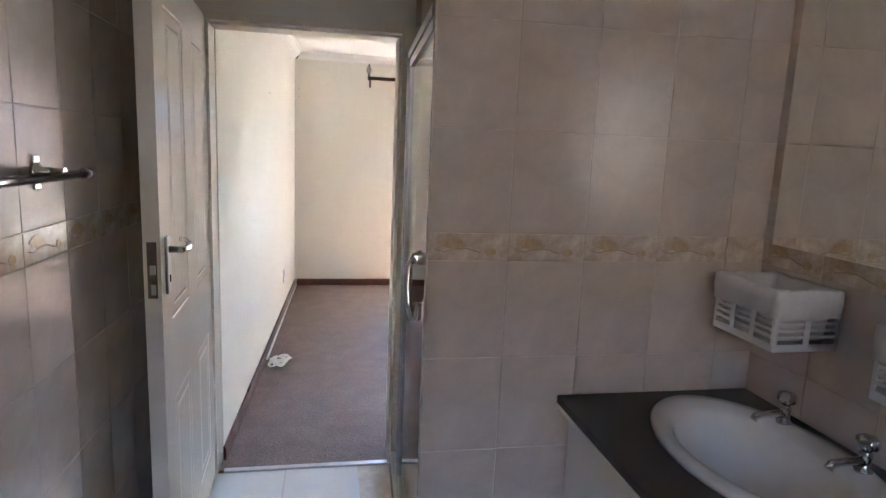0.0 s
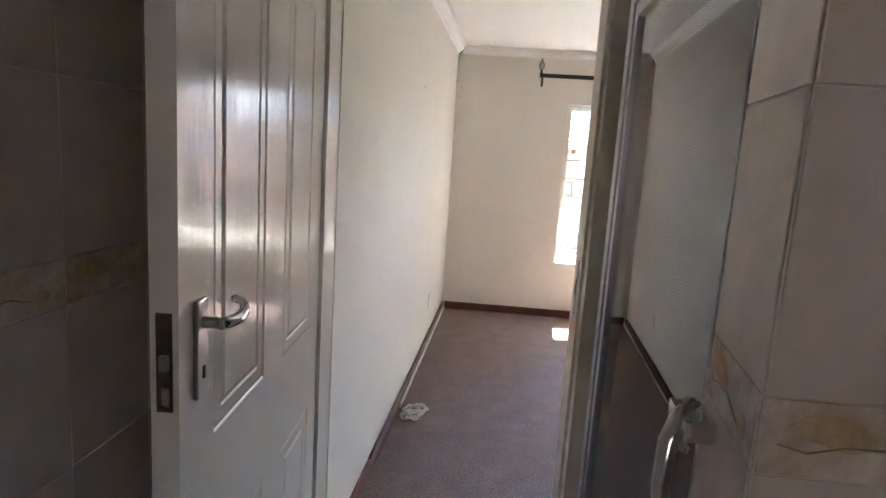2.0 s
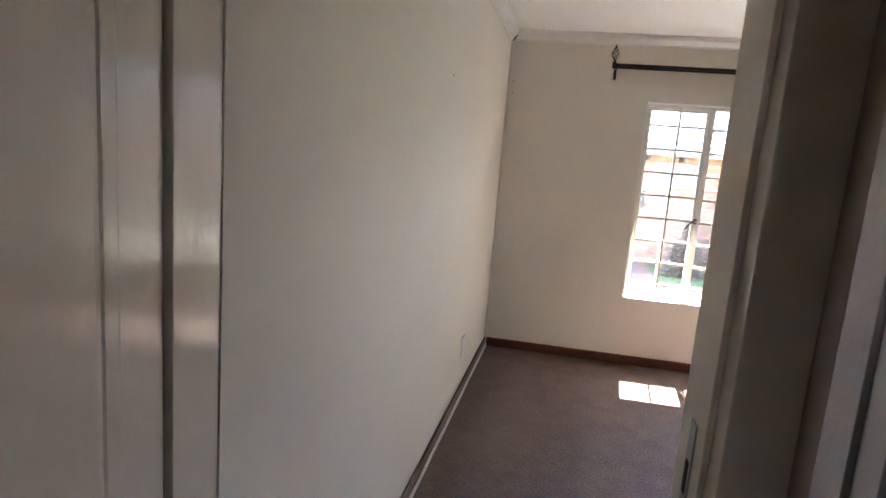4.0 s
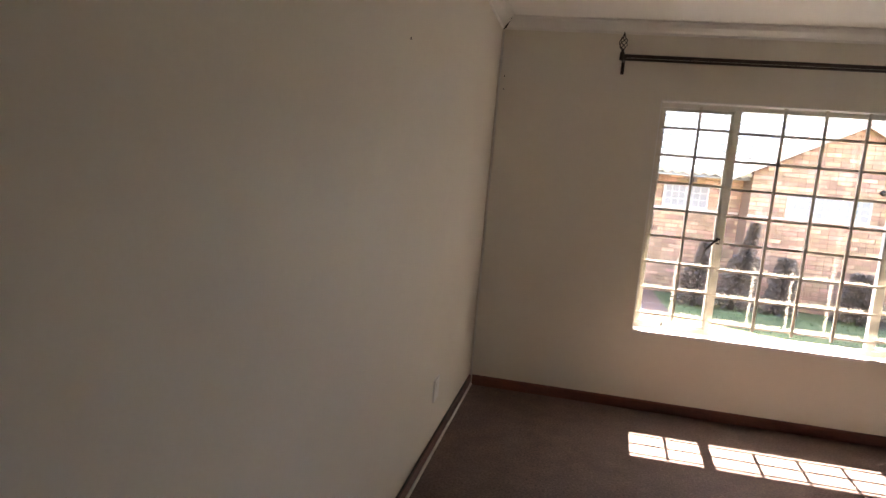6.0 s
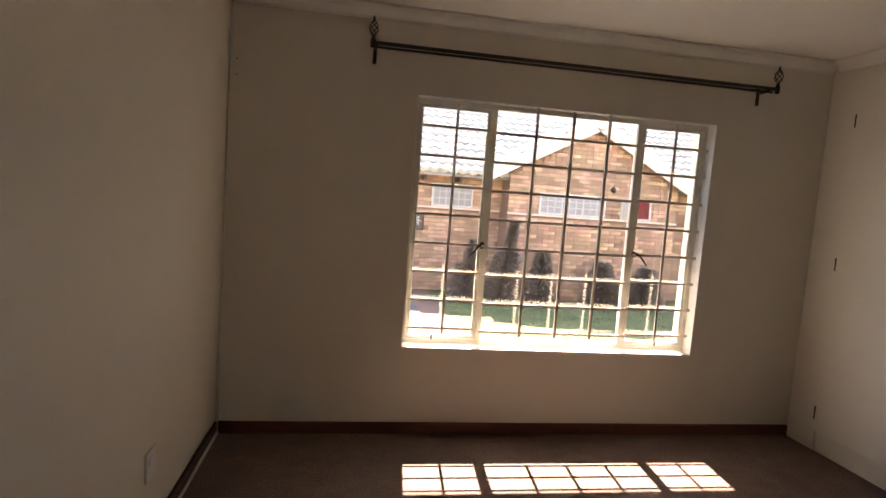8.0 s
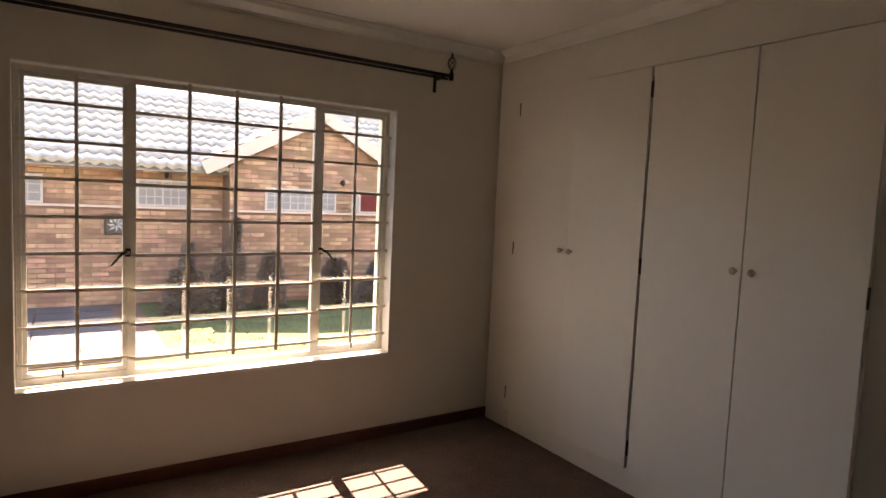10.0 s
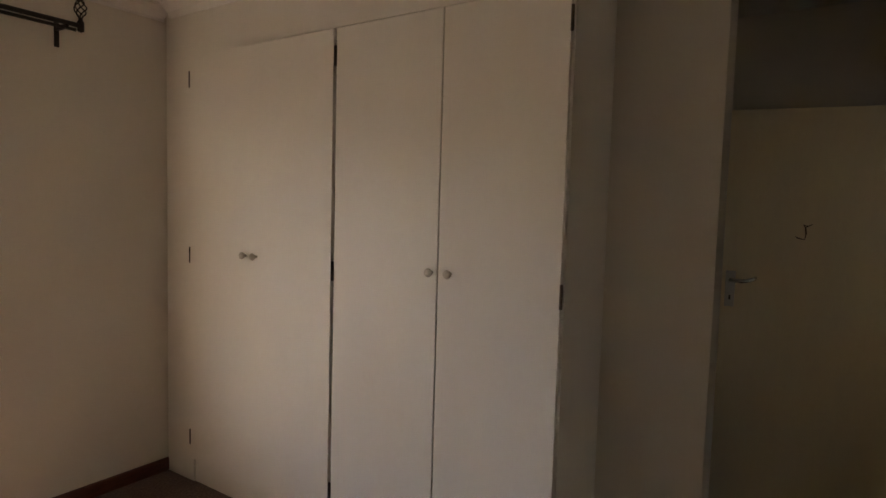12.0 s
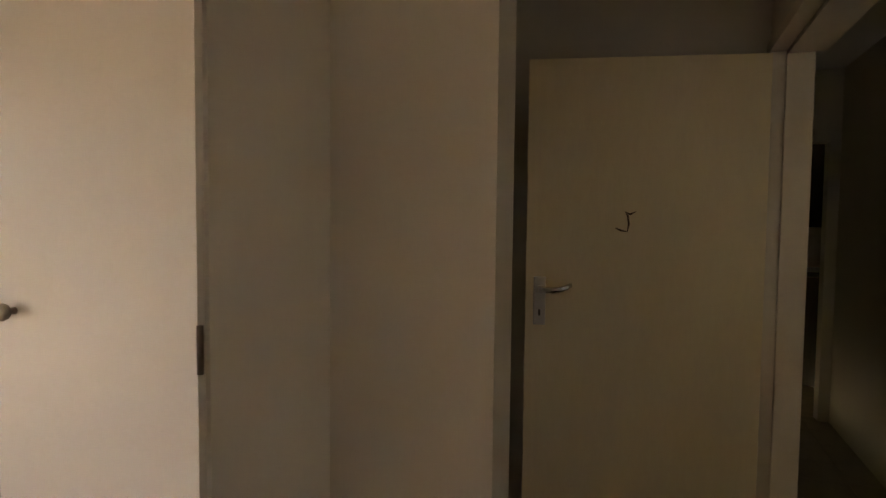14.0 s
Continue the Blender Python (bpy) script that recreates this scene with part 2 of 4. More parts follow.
def thing(name, at, label, category, group="", kind=""):
    ob = new(name)
    ob.location = SHIFT[-1] @ Vector(at) if SHIFT else at
    ob.empty_display_size = 0.05
    return tagged(ob, label, category, group, kind)


def setting(name, bm, material, label="", category="wall"):
    return tagged(part(name, bm, material), label, category, kind="structure")


# ---------------------------------------------------------------- the rooms
CEIL = 2.455


def left_x(y):
    """The bedroom's long wall runs a little out of square."""
    return -0.27 - (6.99 - y) * 0.029


WX0, WX1, WZ0, WZ1 = 0.765, 2.640, 0.532, 2.0   # window opening
WY0, WY1 = 6.99, 7.22                              # window wall, inside and outside

bm = bmesh.new()
prism(bm, ((left_x(3.25) - 0.15, 3.25), (left_x(3.25), 3.25), (left_x(6.99), 6.99), (left_x(6.99) - 0.15, 6.99)), 0, CEIL)
setting("wall_west", bm, M_WALL, "smooth cream painted bedroom wall with small marks", "wall")
setting("wall_north", boxes((-0.45, WY0, -0.3, WX0, WY1, 2.6), (WX1, WY0, -0.3, 5.1, WY1, 2.6),
                            (WX0, WY0, -0.3, WX1, WY1, WZ0 - 0.02), (WX0, WY0, WZ1, WX1, WY1, 2.6)), M_WALL,
        "cream painted bedroom wall with a large window opening", "wall")
setting("wall_bath_door", boxes((-0.60, 3.14, 0, -0.385, 3.25, CEIL), (0.41, 3.14, 0, 3.50, 3.25, CEIL), (-0.385, 3.14, 2.02, 0.41, 3.25, CEIL)),
        M_WALL, "cream painted wall around the bathroom doorway", "wall")
setting("wall_step", boxes((3.40, 3.25, 0, 3.50, 3.56, CEIL)), M_WALL, "cream painted return wall", "wall")
setting("wall_entry", boxes((3.40, 3.56, 0, 3.50, 3.704, CEIL), (4.92, 3.60, 0, 5.05, 3.704, CEIL), (3.50, 3.56, 1.985, 4.92, 3.704, CEIL)),
        M_WALL, "cream painted wall around the bedroom entrance doorway", "wall")
setting("wall_east", boxes((4.95, 3.704, 0, 5.10, 6.99, CEIL)), M_WALL, "cream painted wall behind the open bedroom door", "wall")
setting("wall_pillar", boxes((3.79, 4.36, 0, 3.94, 4.745, CEIL)), M_WALL, "cream painted wall stub beside the wardrobe", "wall")
setting("wall_alcove", boxes((3.94, 4.60, 0, 4.95, 4.72, CEIL)), M_WALL, "cream painted alcove wall behind the door", "wall")
setting("ceiling", boxes((-0.6, 3.14, CEIL, 5.2, 7.1, CEIL + 0.12)), M_CEIL, "white painted bedroom ceiling", "ceiling")
setting("floor_carpet", boxes((-0.6, 3.155, -0.1, 5.1, 7.0, 0.0)), M_CARPET, "brown short pile carpet, worn and flecked", "carpet")

COVE = [(0, 0), (0.006, 0), (0.010, 0.012), (0.030, 0.022), (0.052, 0.040), (0.062, 0.058), (0.075, 0.062), (0.075, 0.07), (0, 0.07)]
bm = sweep(bmesh.new(), COVE, (left_x(3.25), 3.25, CEIL - 0.07), (left_x(6.99), 6.99, CEIL - 0.07), (1, 0, 0))
tagged(part("cornice_west", bm, M_CORN), "white plaster cove cornice, cracked at the corner", "cornice", kind="structure")
bm = sweep(bmesh.new(), COVE, (-0.27, 6.99, CEIL - 0.07), (3.40, 6.99, CEIL - 0.07), (0, -1, 0))
tagged(part("cornice_north", bm, M_CORN), "white plaster cove cornice over the window", "cornice", kind="structure")
bm = sweep(bmesh.new(), [(0, 0), (0.004, 0), (0.02, 0.03), (0.06, 0.062), (0.06, 0.066), (0, 0.066)], (3.397, 4.75, CEIL - 0.066), (3.397, 6.92, CEIL - 0.066), (-1, 0, 0))
tagged(part("cornice_east", bm, M_CORN), "small white cornice above the wardrobe", "cornice", kind="structure")
bm = tube(bmesh.new(), [(-0.262, 6.984, 2.383), (-0.245, 6.965, 2.395), (-0.225, 6.94, 2.425), (-0.205, 6.915, 2.45)], [0.002, 0.006, 0.005, 0.002], 6)
tagged(part("cornice_crack", bm, M_GAP_SHADE), "dark open crack in the cornice mitre", "crack", kind="structure")

SKIRT = [(0, 0), (0.011, 0), (0.011, 0.060), (0.007, 0.068), (0, 0.070)]
bm = sweep(bmesh.new(), SKIRT, (left_x(3.25), 3.25, 0), (left_x(6.99), 6.99, 0), (1, 0, 0))
tagged(part("baseboard_west", bm, M_SKIRT), "dark red varnished wooden skirting board", "skirting", kind="structure")
bm = sweep(bmesh.new(), SKIRT, (-0.25, 6.99, 0), (3.43, 6.99, 0), (0, -1, 0))
tagged(part("baseboard_north", bm, M_SKIRT), "dark red varnished wooden skirting board", "skirting", kind="structure")

# hall and kitchen beyond the entrance
setting("wall_hall_south", boxes((3.50, 2.75, 0, 7.4, 2.88, CEIL)), M_WALL, "cream painted hall wall in shade", "wall")
setting("wall_hall_end", boxes((7.4, 2.75, 0, 7.52, 2.95, CEIL), (7.4, 2.95, 1.96, 7.52, 4.0, CEIL), (7.4, 3.75, 0, 7.52, 4.0, 1.96)), M_WALL,
        "cream painted hall end wall with kitchen opening", "wall")
setting("wall_hall_north", boxes((5.05, 3.60, 0, 7.4, 3.70, CEIL)), M_WALL, "cream painted hall wall", "wall")
# slot cut in this unseen wall only to brighten the hall
setting("wall_hall_west", boxes((3.40, 2.75, 0, 3.50, 3.14, 0.9), (3.40, 2.75, 2.2, 3.50, 3.14, CEIL), (3.40, 2.75, 0.9, 3.50, 2.80, 2.2), (3.40, 3.12, 0.9, 3.50, 3.14, 2.2)), M_WALL, "cream painted hall closing wall with an unseen opening added for daylight", "wall")
setting("wall_kitchen", boxes((9.0, 2.0, 0, 9.1, 5.0, CEIL), (7.52, 4.9, 0, 9.0, 5.0, CEIL), (7.52, 2.0, 0, 9.0, 2.1, CEIL),
                              (7.4, 4.0, 0, 7.52, 5.0, CEIL), (7.4, 2.0, 0, 7.52, 2.75, CEIL)), M_WALL, "pale kitchen walls in deep shade", "wall")
setting("ceiling_hall", boxes((3.40, 2.7, CEIL + 0.01, 7.52, 3.14, CEIL + 0.12), (5.2, 3.14, CEIL + 0.01, 7.52, 4.0, CEIL + 0.12), (7.52, 2.0, CEIL + 0.01, 9.1, 5.0, CEIL + 0.12)),
        M_CEIL, "white hall ceiling", "ceiling")
floor_hall = setting("floor_hall", boxes((3.50, 2.75, -0.12, 9.0, 3.155, -0.006), (3.50, 3.155, -0.1, 9.0, 3.60, 0.002)), M_GROUT, "pale tiled hall floor", "floor")

# bathroom shell
BL, BR, BF, BB, BC = -0.475, 1.258, 1.84, -1.0, 2.42
setting("wall_bath_west", boxes((BL - 0.12, BB, 0, BL - 0.0013, 3.14, BC)), M_GROUT, "tiled bathroom wall base", "wall")
setting("wall_bath_east", boxes((BR + 0.0013, BB, 0, BR + 0.12, 3.14, BC)), M_GROUT, "tiled bathroom wall base", "wall")
bm = bmesh.new()
prism(bm, ((0.3485, BF + 0.0013), (BR + 0.0013, BF + 0.0013), (BR + 0.0013, 2.024), (0.3755, 2.024)), 0, BC)
setting("wall_shower", bm, M_GROUT, "tiled wall between basin and shower", "wall")
BWX0, BWX1, BWZ0, BWZ1 = -0.05, 0.46, 1.25, 2.05
setting("wall_bath_south", boxes((BL - 0.12, BB - 0.15, 0, BWX0, BB, BC), (BWX1, BB - 0.15, 0, BR + 0.12, BB, BC),
                                 (BWX0, BB - 0.15, 0, BWX1, BB, BWZ0), (BWX0, BB - 0.15, BWZ1, BWX1, BB, BC)), M_TILE, "tiled bathroom wall with a window", "wall")
setting("ceiling_bath", boxes((BL - 0.12, BB - 0.15, BC, BR + 0.12, 3.14, BC + 0.1)), M_CEIL, "white bathroom ceiling", "ceiling")
floor_bath = setting("floor_bath", boxes((BL - 0.1, BB, -0.1, BR + 0.1, 3.14, -0.006)), M_GROUT, "white tiled bathroom floor", "floor")
setting("threshold", boxes((-0.36, 3.135, -0.02, 0.40, 3.165, 0.006), bevel=0.004), M_ALU, "pale metal carpet strip in the doorway", "threshold")
bw = tagged(thing("window_2", (0.2, BB - 0.08, BWZ0), "small steel framed bathroom window", "window"), kind="structure")
BWM = (BWX0 + BWX1) / 2
part("window_frame", boxes((BWX0, BB - 0.1, BWZ0, BWX1, BB - 0.06, BWZ0 + 0.03), (BWX0, BB - 0.1, BWZ1 - 0.03, BWX1, BB - 0.06, BWZ1),
                           (BWX0, BB - 0.1, BWZ0 + 0.03, BWX0 + 0.03, BB - 0.06, BWZ1 - 0.03), (BWX1 - 0.03, BB - 0.1, BWZ0 + 0.03, BWX1, BB - 0.06, BWZ1 - 0.03),
                           (BWM - 0.015, BB - 0.1, BWZ0 + 0.03, BWM + 0.015, BB - 0.06, BWZ1 - 0.03)), M_STEELW, bw)
for x0, x1 in ((BWX0 + 0.03, BWM - 0.015), (BWM + 0.015, BWX1 - 0.03)):
    part("pane", boxes((x0, BB - 0.084, BWZ0 + 0.03, x1, BB - 0.078, BWZ1 - 0.03)), M_GLASS, bw)


# ---------------------------------------------------------------- doors
def leaf_with_panels(bm, w, h, t, panels):
    """A leaf from the origin along x, its moulded face towards -y."""
    xs = sorted({0, w, *(v for p in panels for v in p[:2])})
    zs = sorted({0, h, *(v for p in panels for v in p[2:])})
    grid = {(x, z): bm.verts.new((x, 0, z)) for x in xs for z in zs}
    faces = {}
    for x0, x1 in zip(xs, xs[1:]):
        for z0, z1 in zip(zs, zs[1:]):
            faces[(x0, z0)] = bm.faces.new((grid[x0, z0], grid[x1, z0], grid[x1, z1], grid[x0, z1]))
    back = [bm.verts.new(p) for p in ((0, t, 0), (w, t, 0), (w, t, h), (0, t, h))]
    bm.faces.new(back[::-1])
    rim = [grid[x, 0] for x in xs]
    bm.faces.new([*rim[::-1], back[0], back[1]])
    bm.faces.new([*[grid[x, h] for x in xs], back[2], back[3]])
    bm.faces.new([*[grid[0, z] for z in zs], back[3], back[0]])
    bm.faces.new([*[grid[w, z] for z in zs][::-1], back[1], back[2]])
    for p in panels:
        face = faces[(p[0], p[2])]
        for thick, deep in ((0.005, -0.0028), (0.005, 0.0013), (0.026, 0.0), (0.005, -0.002), (0.012, 0.003)):
            bmesh.ops.inset_individual(bm, faces=[face], thickness=thick, depth=deep, use_even_offset=True)
    bmesh.ops.recalc_face_normals(bm, faces=bm.faces)
    return bm


def lever_handle(m, parent, reach=1, keyhole=True):
    """A lever on a long plate, on a face towards -y at the origin; the lever points along x."""
    bm = boxes((-0.021, -0.009, -0.085, 0.021, 0.0, 0.085), bevel=0.004)
    bm.transform(m)
    handle = part("handle", bm, M_SATIN, parent, "satin steel lever handle on a long plate")
    bm = tube(bmesh.new(), [(0, -0.005, 0.045), (0, -0.035, 0.045)], 0.010, 12)
    bm.transform(m)
    part("spindle", bm, M_SATIN, handle)
    pts = [(reach * s, d, 0.045 + z) for s, d, z in ((-0.008, -0.040, 0), (0.0, -0.042, 0), (0.02, -0.047, -0.002), (0.045, -0.051, -0.003), (0.07, -0.051, 0.001), (0.09, -0.045, 0.008), (0.103, -0.032, 0.014), (0.104, -0.018, 0.016))]
    bm = tube(bmesh.new(), pts, [0.009, 0.011, 0.0105, 0.0105, 0.010, 0.009, 0.0075, 0.006], 10)
    bm.transform(m)
    part("lever", bm, M_CHROME, handle)
    bm = boxes((-0.004, -0.0115, -0.052, 0.004, -0.0085, -0.03), bevel=0.001)
    bm.transform(m)
    part("keyhole", bm, M_GAP_SHADE, handle)


# bathroom door: stands open into the bathroom
DW, DH, DT = 0.902, 2.005, 0.046
ang = math.degrees(math.atan2(0.045, 0.965))
M1 = Matrix.Translation((-0.392, 3.110, 0.008)) @ Matrix.Rotation(radians(-90 + ang), 4, "Z") @ Matrix.Scale(-1, 4, (0, 1, 0))
door1 = tagged(thing("door_1", (-0.40, 3.105, 0), "cream gloss moulded panel door standing open into the bathroom", "door"), kind="structure")
bm = leaf_with_panels(bmesh.new(), DW, DH, DT, [(0.095, 0.358, 0.962, 1.882), (0.500, 0.772, 0.962, 1.882), (0.095, 0.358, 0.16, 0.708), (0.500, 0.772, 0.16, 0.708)])
bm.transform(M1)
bmesh.ops.recalc_face_normals(bm, faces=bm.faces)
leaf1 = part("leaf", bm, M_GLOSS, door1)
lever_handle(M1 @ Matrix.Translation((DW - 0.068, 0, 1.145)) @ Matrix.Scale(-1, 4, (1, 0, 0)), door1)
bm = boxes((DW - 0.0015, 0.010, 1.06, DW + 0.0015, 0.036, 1.222), bevel=0.0008)
bm.transform(M1)
lock = part("lock_plate", bm, M_DULL, door1, "dull steel lock edge plate")
bm = boxes((DW + 0.0015, 0.014, 1.13, DW + 0.010, 0.028, 1.155), (DW + 0.0015, 0.015, 1.07, DW + 0.004, 0.027, 1.10), bevel=0.001)
bm.transform(M1)
part("bolt", bm, M_SATIN, lock)

fr1 = tagged(thing("door_frame_1", (0.0, 3.14, 0), "cream enamelled pressed steel door frame", "door frame"), kind="structure")
for name, rows in (("jamb", [(0.410, 3.085, 0, 0.492, 3.265, 2.03), (0.400, 3.13, 0, 0.410, 3.262, 1.998)]),
                   ("jamb", [(-0.45, 3.120, 0, -0.3815, 3.2495, 1.998)]),
                   ("head", [(-0.43, 3.085, 1.998, 0.410, 3.265, 2.03), (-0.38, 3.13, 1.988, 0.400, 3.262, 1.998)])):
    part(name, boxes(*rows, bevel=0.003), M_GLOSS if rows[0][0] == -0.45 else M_FRAMEP, fr1)
strike = part("strike_plate", boxes((0.3975, 3.17, 1.03, 0.4005, 3.20, 1.20), bevel=0.0008), M_SATIN, fr1, "steel strike plate")
part("hole", boxes((0.3965, 3.178, 1.09, 0.3977, 3.193, 1.14)), M_GAP_SHADE, strike)

# bedroom door: stands open against the alcove wall, surface broken
M2 = Matrix.Translation((4.851, 3.712, 0.01)) @ Matrix.Rotation(radians(90 + 11.6), 4, "Z") @ Matrix.Scale(-1, 4, (0, 1, 0))
door2 = tagged(thing("door_2", (4.86, 3.69, 0), "flat cream painted door standing open with a broken patch", "door"), kind="structure")
bm = boxes((0, 0, 0, 0.790, 0.04, 1.952), bevel=0.002)
bm.transform(M2)
bmesh.ops.recalc_face_normals(bm, faces=bm.faces)
part("leaf", bm, M_DOOR2, door2)
lever_handle(M2 @ Matrix.Translation((0.740, 0, 1.115)) @ Matrix.Scale(-1, 4, (1, 0, 0)), door2)
bm = bmesh.new()
for pts in ([(0.400, 1.415), (0.420, 1.405), (0.435, 1.412), (0.427, 1.400), (0.423, 1.372), (0.427, 1.345)],
            [(0.427, 1.345), (0.450, 1.350), (0.467, 1.358)]):
    tube(bm, [(x + 0.02, -0.001, z + 0.015) for x, z in pts], [0.0012] + [0.0035] * (len(pts) - 2) + [0.0014], 5)
bm.transform(M2)
part("broken_patch", bm, M_CRACK, door2, "splintered brown break in the door skin")
fr2 = tagged(thing("door_frame_2", (4.5, 3.64, 0), "cream enamelled pressed steel door frame", "door frame"), kind="structure")
for name, rows in (("jamb", [(4.871, 3.585, 0, 4.925, 3.720, 2.005), (4.859, 3.59, 0, 4.871, 3.67, 1.97)]),
                   ("jamb", [(3.49, 3.55, 0, 3.525, 3.720, 2.005), (3.525, 3.555, 0, 3.535, 3.67, 1.97)]),
                   ("head", [(3.525, 3.55, 1.97, 4.871, 3.720, 2.005), (3.535, 3.555, 1.958, 4.859, 3.67, 1.97)])):
    part(name, boxes(*rows, bevel=0.003), M_FRAMEP, fr2)

# ---------------------------------------------------------------- bedroom window
win = tagged(thing("window_1", (1.7, 7.09, WZ0), "cream steel casement window with burglar bars", "window"), kind="structure")
FY0, FY1 = 7.075, 7.105
MUL = ((1.218, 1.258), (2.165, 2.205))
part("window_frame", boxes((WX0, FY0, WZ1 - 0.03, WX1, FY1, WZ1), (WX0, FY0, WZ0, WX1, FY1, WZ0 + 0.035), (WX0, FY0, WZ0 + 0.035, WX0 + 0.03, FY1, WZ1 - 0.03),
                           (WX1 - 0.03, FY0, WZ0 + 0.035, WX1, FY1, WZ1 - 0.03), (MUL[0][0], FY0 - 0.005, WZ0 + 0.035, MUL[0][1], FY1, WZ1 - 0.03),
                           (MUL[1][0], FY0 - 0.005, WZ0 + 0.035, MUL[1][1], FY1, WZ1 - 0.03), bevel=0.003), M_STEELW, win)
for x0, x1 in ((WX0 + 0.03, MUL[0][0]), (MUL[1][1], WX1 - 0.03)):
    sash = part("sash", boxes((x0, FY0 + 0.004, WZ1 - 0.052, x1, FY1 - 0.004, WZ1 - 0.032), (x0, FY0 + 0.004, WZ0 + 0.037, x1, FY1 - 0.004, WZ0 + 0.060),
                              (x0 + 0.001, FY0 + 0.004, WZ0 + 0.06, x0 + 0.018, FY1 - 0.004, WZ1 - 0.052), (x1 - 0.018, FY0 + 0.004, WZ0 + 0.06, x1 - 0.001, FY1 - 0.004, WZ1 - 0.052), bevel=0.002),
                M_STEELW, win)
    part("pane", boxes((x0 + 0.015, 7.088, WZ0 + 0.055, x1 - 0.015, 7.092, WZ1 - 0.048)), M_GLASS, sash)
part("pane", boxes((MUL[0][1] - 0.004, 7.088, WZ0 + 0.03, MUL[1][0] + 0.004, 7.092, WZ1 - 0.026)), M_GLASS, win)
part("window_sill", boxes((WX0, WY0 - 0.004, WZ0 - 0.02, WX1, FY0, WZ0), bevel=0.004), M_SILL, win, "sunlit white painted inner sill")
part("outer_sill", boxes((WX0 - 0.05, FY1, WZ0 - 0.06, WX1 + 0.05, WY1 + 0.05, WZ0 - 0.03), bevel=0.005), M_SILL, win)
# the reveals are plastered, painted white
part("reveal", boxes((WX0 - 0.004, WY0 - 0.003, WZ0, WX0 + 0.003, FY0, WZ1), (WX1 - 0.003, WY0 - 0.003, WZ0, WX1 + 0.004, FY0, WZ1),
                     (WX0 + 0.003, WY0 - 0.003, WZ1 - 0.003, WX1 - 0.003, FY0, WZ1 + 0.004)), M_SILL, win)
# burglar bars inside the glass
BY = 7.045
ROWS = [0.640 + 0.1715 * k for k in range(8)]
bars = part("burglar_bars", boxes((WX0 + 0.004, BY, 0.60, WX0 + 0.012, BY + 0.012, WZ1 - 0.012)), M_BARS, win, "cream painted steel burglar bars")
for z in ROWS:
    part("bar", boxes((WX0 + 0.004, BY - 0.004, z - 0.008, MUL[0][0] + 0.01, BY + 0.004, z + 0.008), bevel=0.001), M_BARS, bars)
    part("bar", boxes((MUL[1][1] - 0.01, BY - 0.004, z - 0.008, WX1 - 0.004, BY + 0.004, z + 0.008), bevel=0.001), M_BARS, bars)
    part("bar", boxes((MUL[0][0] + 0.012, BY - 0.016, z - 0.018, MUL[1][1] - 0.012, BY - 0.006, z - 0.002), bevel=0.001), M_BARS, bars)
for x in (1.009, 2.403):
    part("bar", boxes((x - 0.008, BY - 0.012, 0.60, x + 0.008, BY - 0.004, WZ1 - 0.02), bevel=0.001), M_BARS, bars)
for x in (1.491, 1.720, 1.951):
    part("bar", boxes((x - 0.009, BY - 0.026, 0.605, x + 0.009, BY - 0.016, WZ1 + 0.006), (x - 0.006, BY - 0.016, WZ1 - 0.010, x + 0.006, BY + 0.03, WZ1 - 0.002), bevel=0.001), M_BARS, bars)


def casement_handle(x, s):
    bm = boxes((x - 0.012, FY0 - 0.018, 1.135, x + 0.012, FY0 - 0.005, 1.175), bevel=0.003)
    h = part("handle", bm, M_DARKMET, win, "dark metal casement handle")
    part("lever", tube(bmesh.new(), [(x, FY0 - 0.022, 1.162), (x - s * 0.03, FY0 - 0.045, 1.150), (x - s * 0.075, FY0 - 0.05, 1.095)], [0.008, 0.007, 0.005], 8), M_DARKMET, h)


casement_handle(1.222, 1)
casement_handle(2.212, -1)
for x, s in ((0.95, 1), (2.42, -1)):
    st = part("stay", boxes((x - 0.11, FY0 - 0.022, WZ0 + 0.045, x + 0.13, FY0 - 0.016, WZ0 + 0.056), bevel=0.001), M_WHITE, win)
    part("peg", tube(bmesh.new(), [(x, FY0 - 0.02, WZ0 + 0.035), (x, FY0 - 0.02, WZ0 + 0.075)], 0.005, 8), M_DARKMET, st)

# ---------------------------------------------------------------- curtain rod
rod = thing("curtain_rod", (1.7, 6.90, 2.2), "dark bronze double curtain rod with cage finials", "curtain rod")
RZ = 2.235
part("pole", tube(bmesh.new(), [(0.49, 6.895, RZ), (2.95, 6.895, RZ)], 0.011, 12), M_DARKMET, rod)
part("pole", tube(bmesh.new(), [(0.49, 6.935, RZ - 0.012), (2.95, 6.935, RZ - 0.012)], 0.008, 12), M_DARKMET, rod)
for x in (0.505, 2.892):
    br = part("bracket", boxes((x - 0.010, 6.982, RZ - 0.095, x + 0.010, 6.99, RZ + 0.02), (x - 0.007, 6.885, RZ - 0.025, x + 0.007, 6.982, RZ - 0.008), bevel=0.002), M_DARKMET, rod)
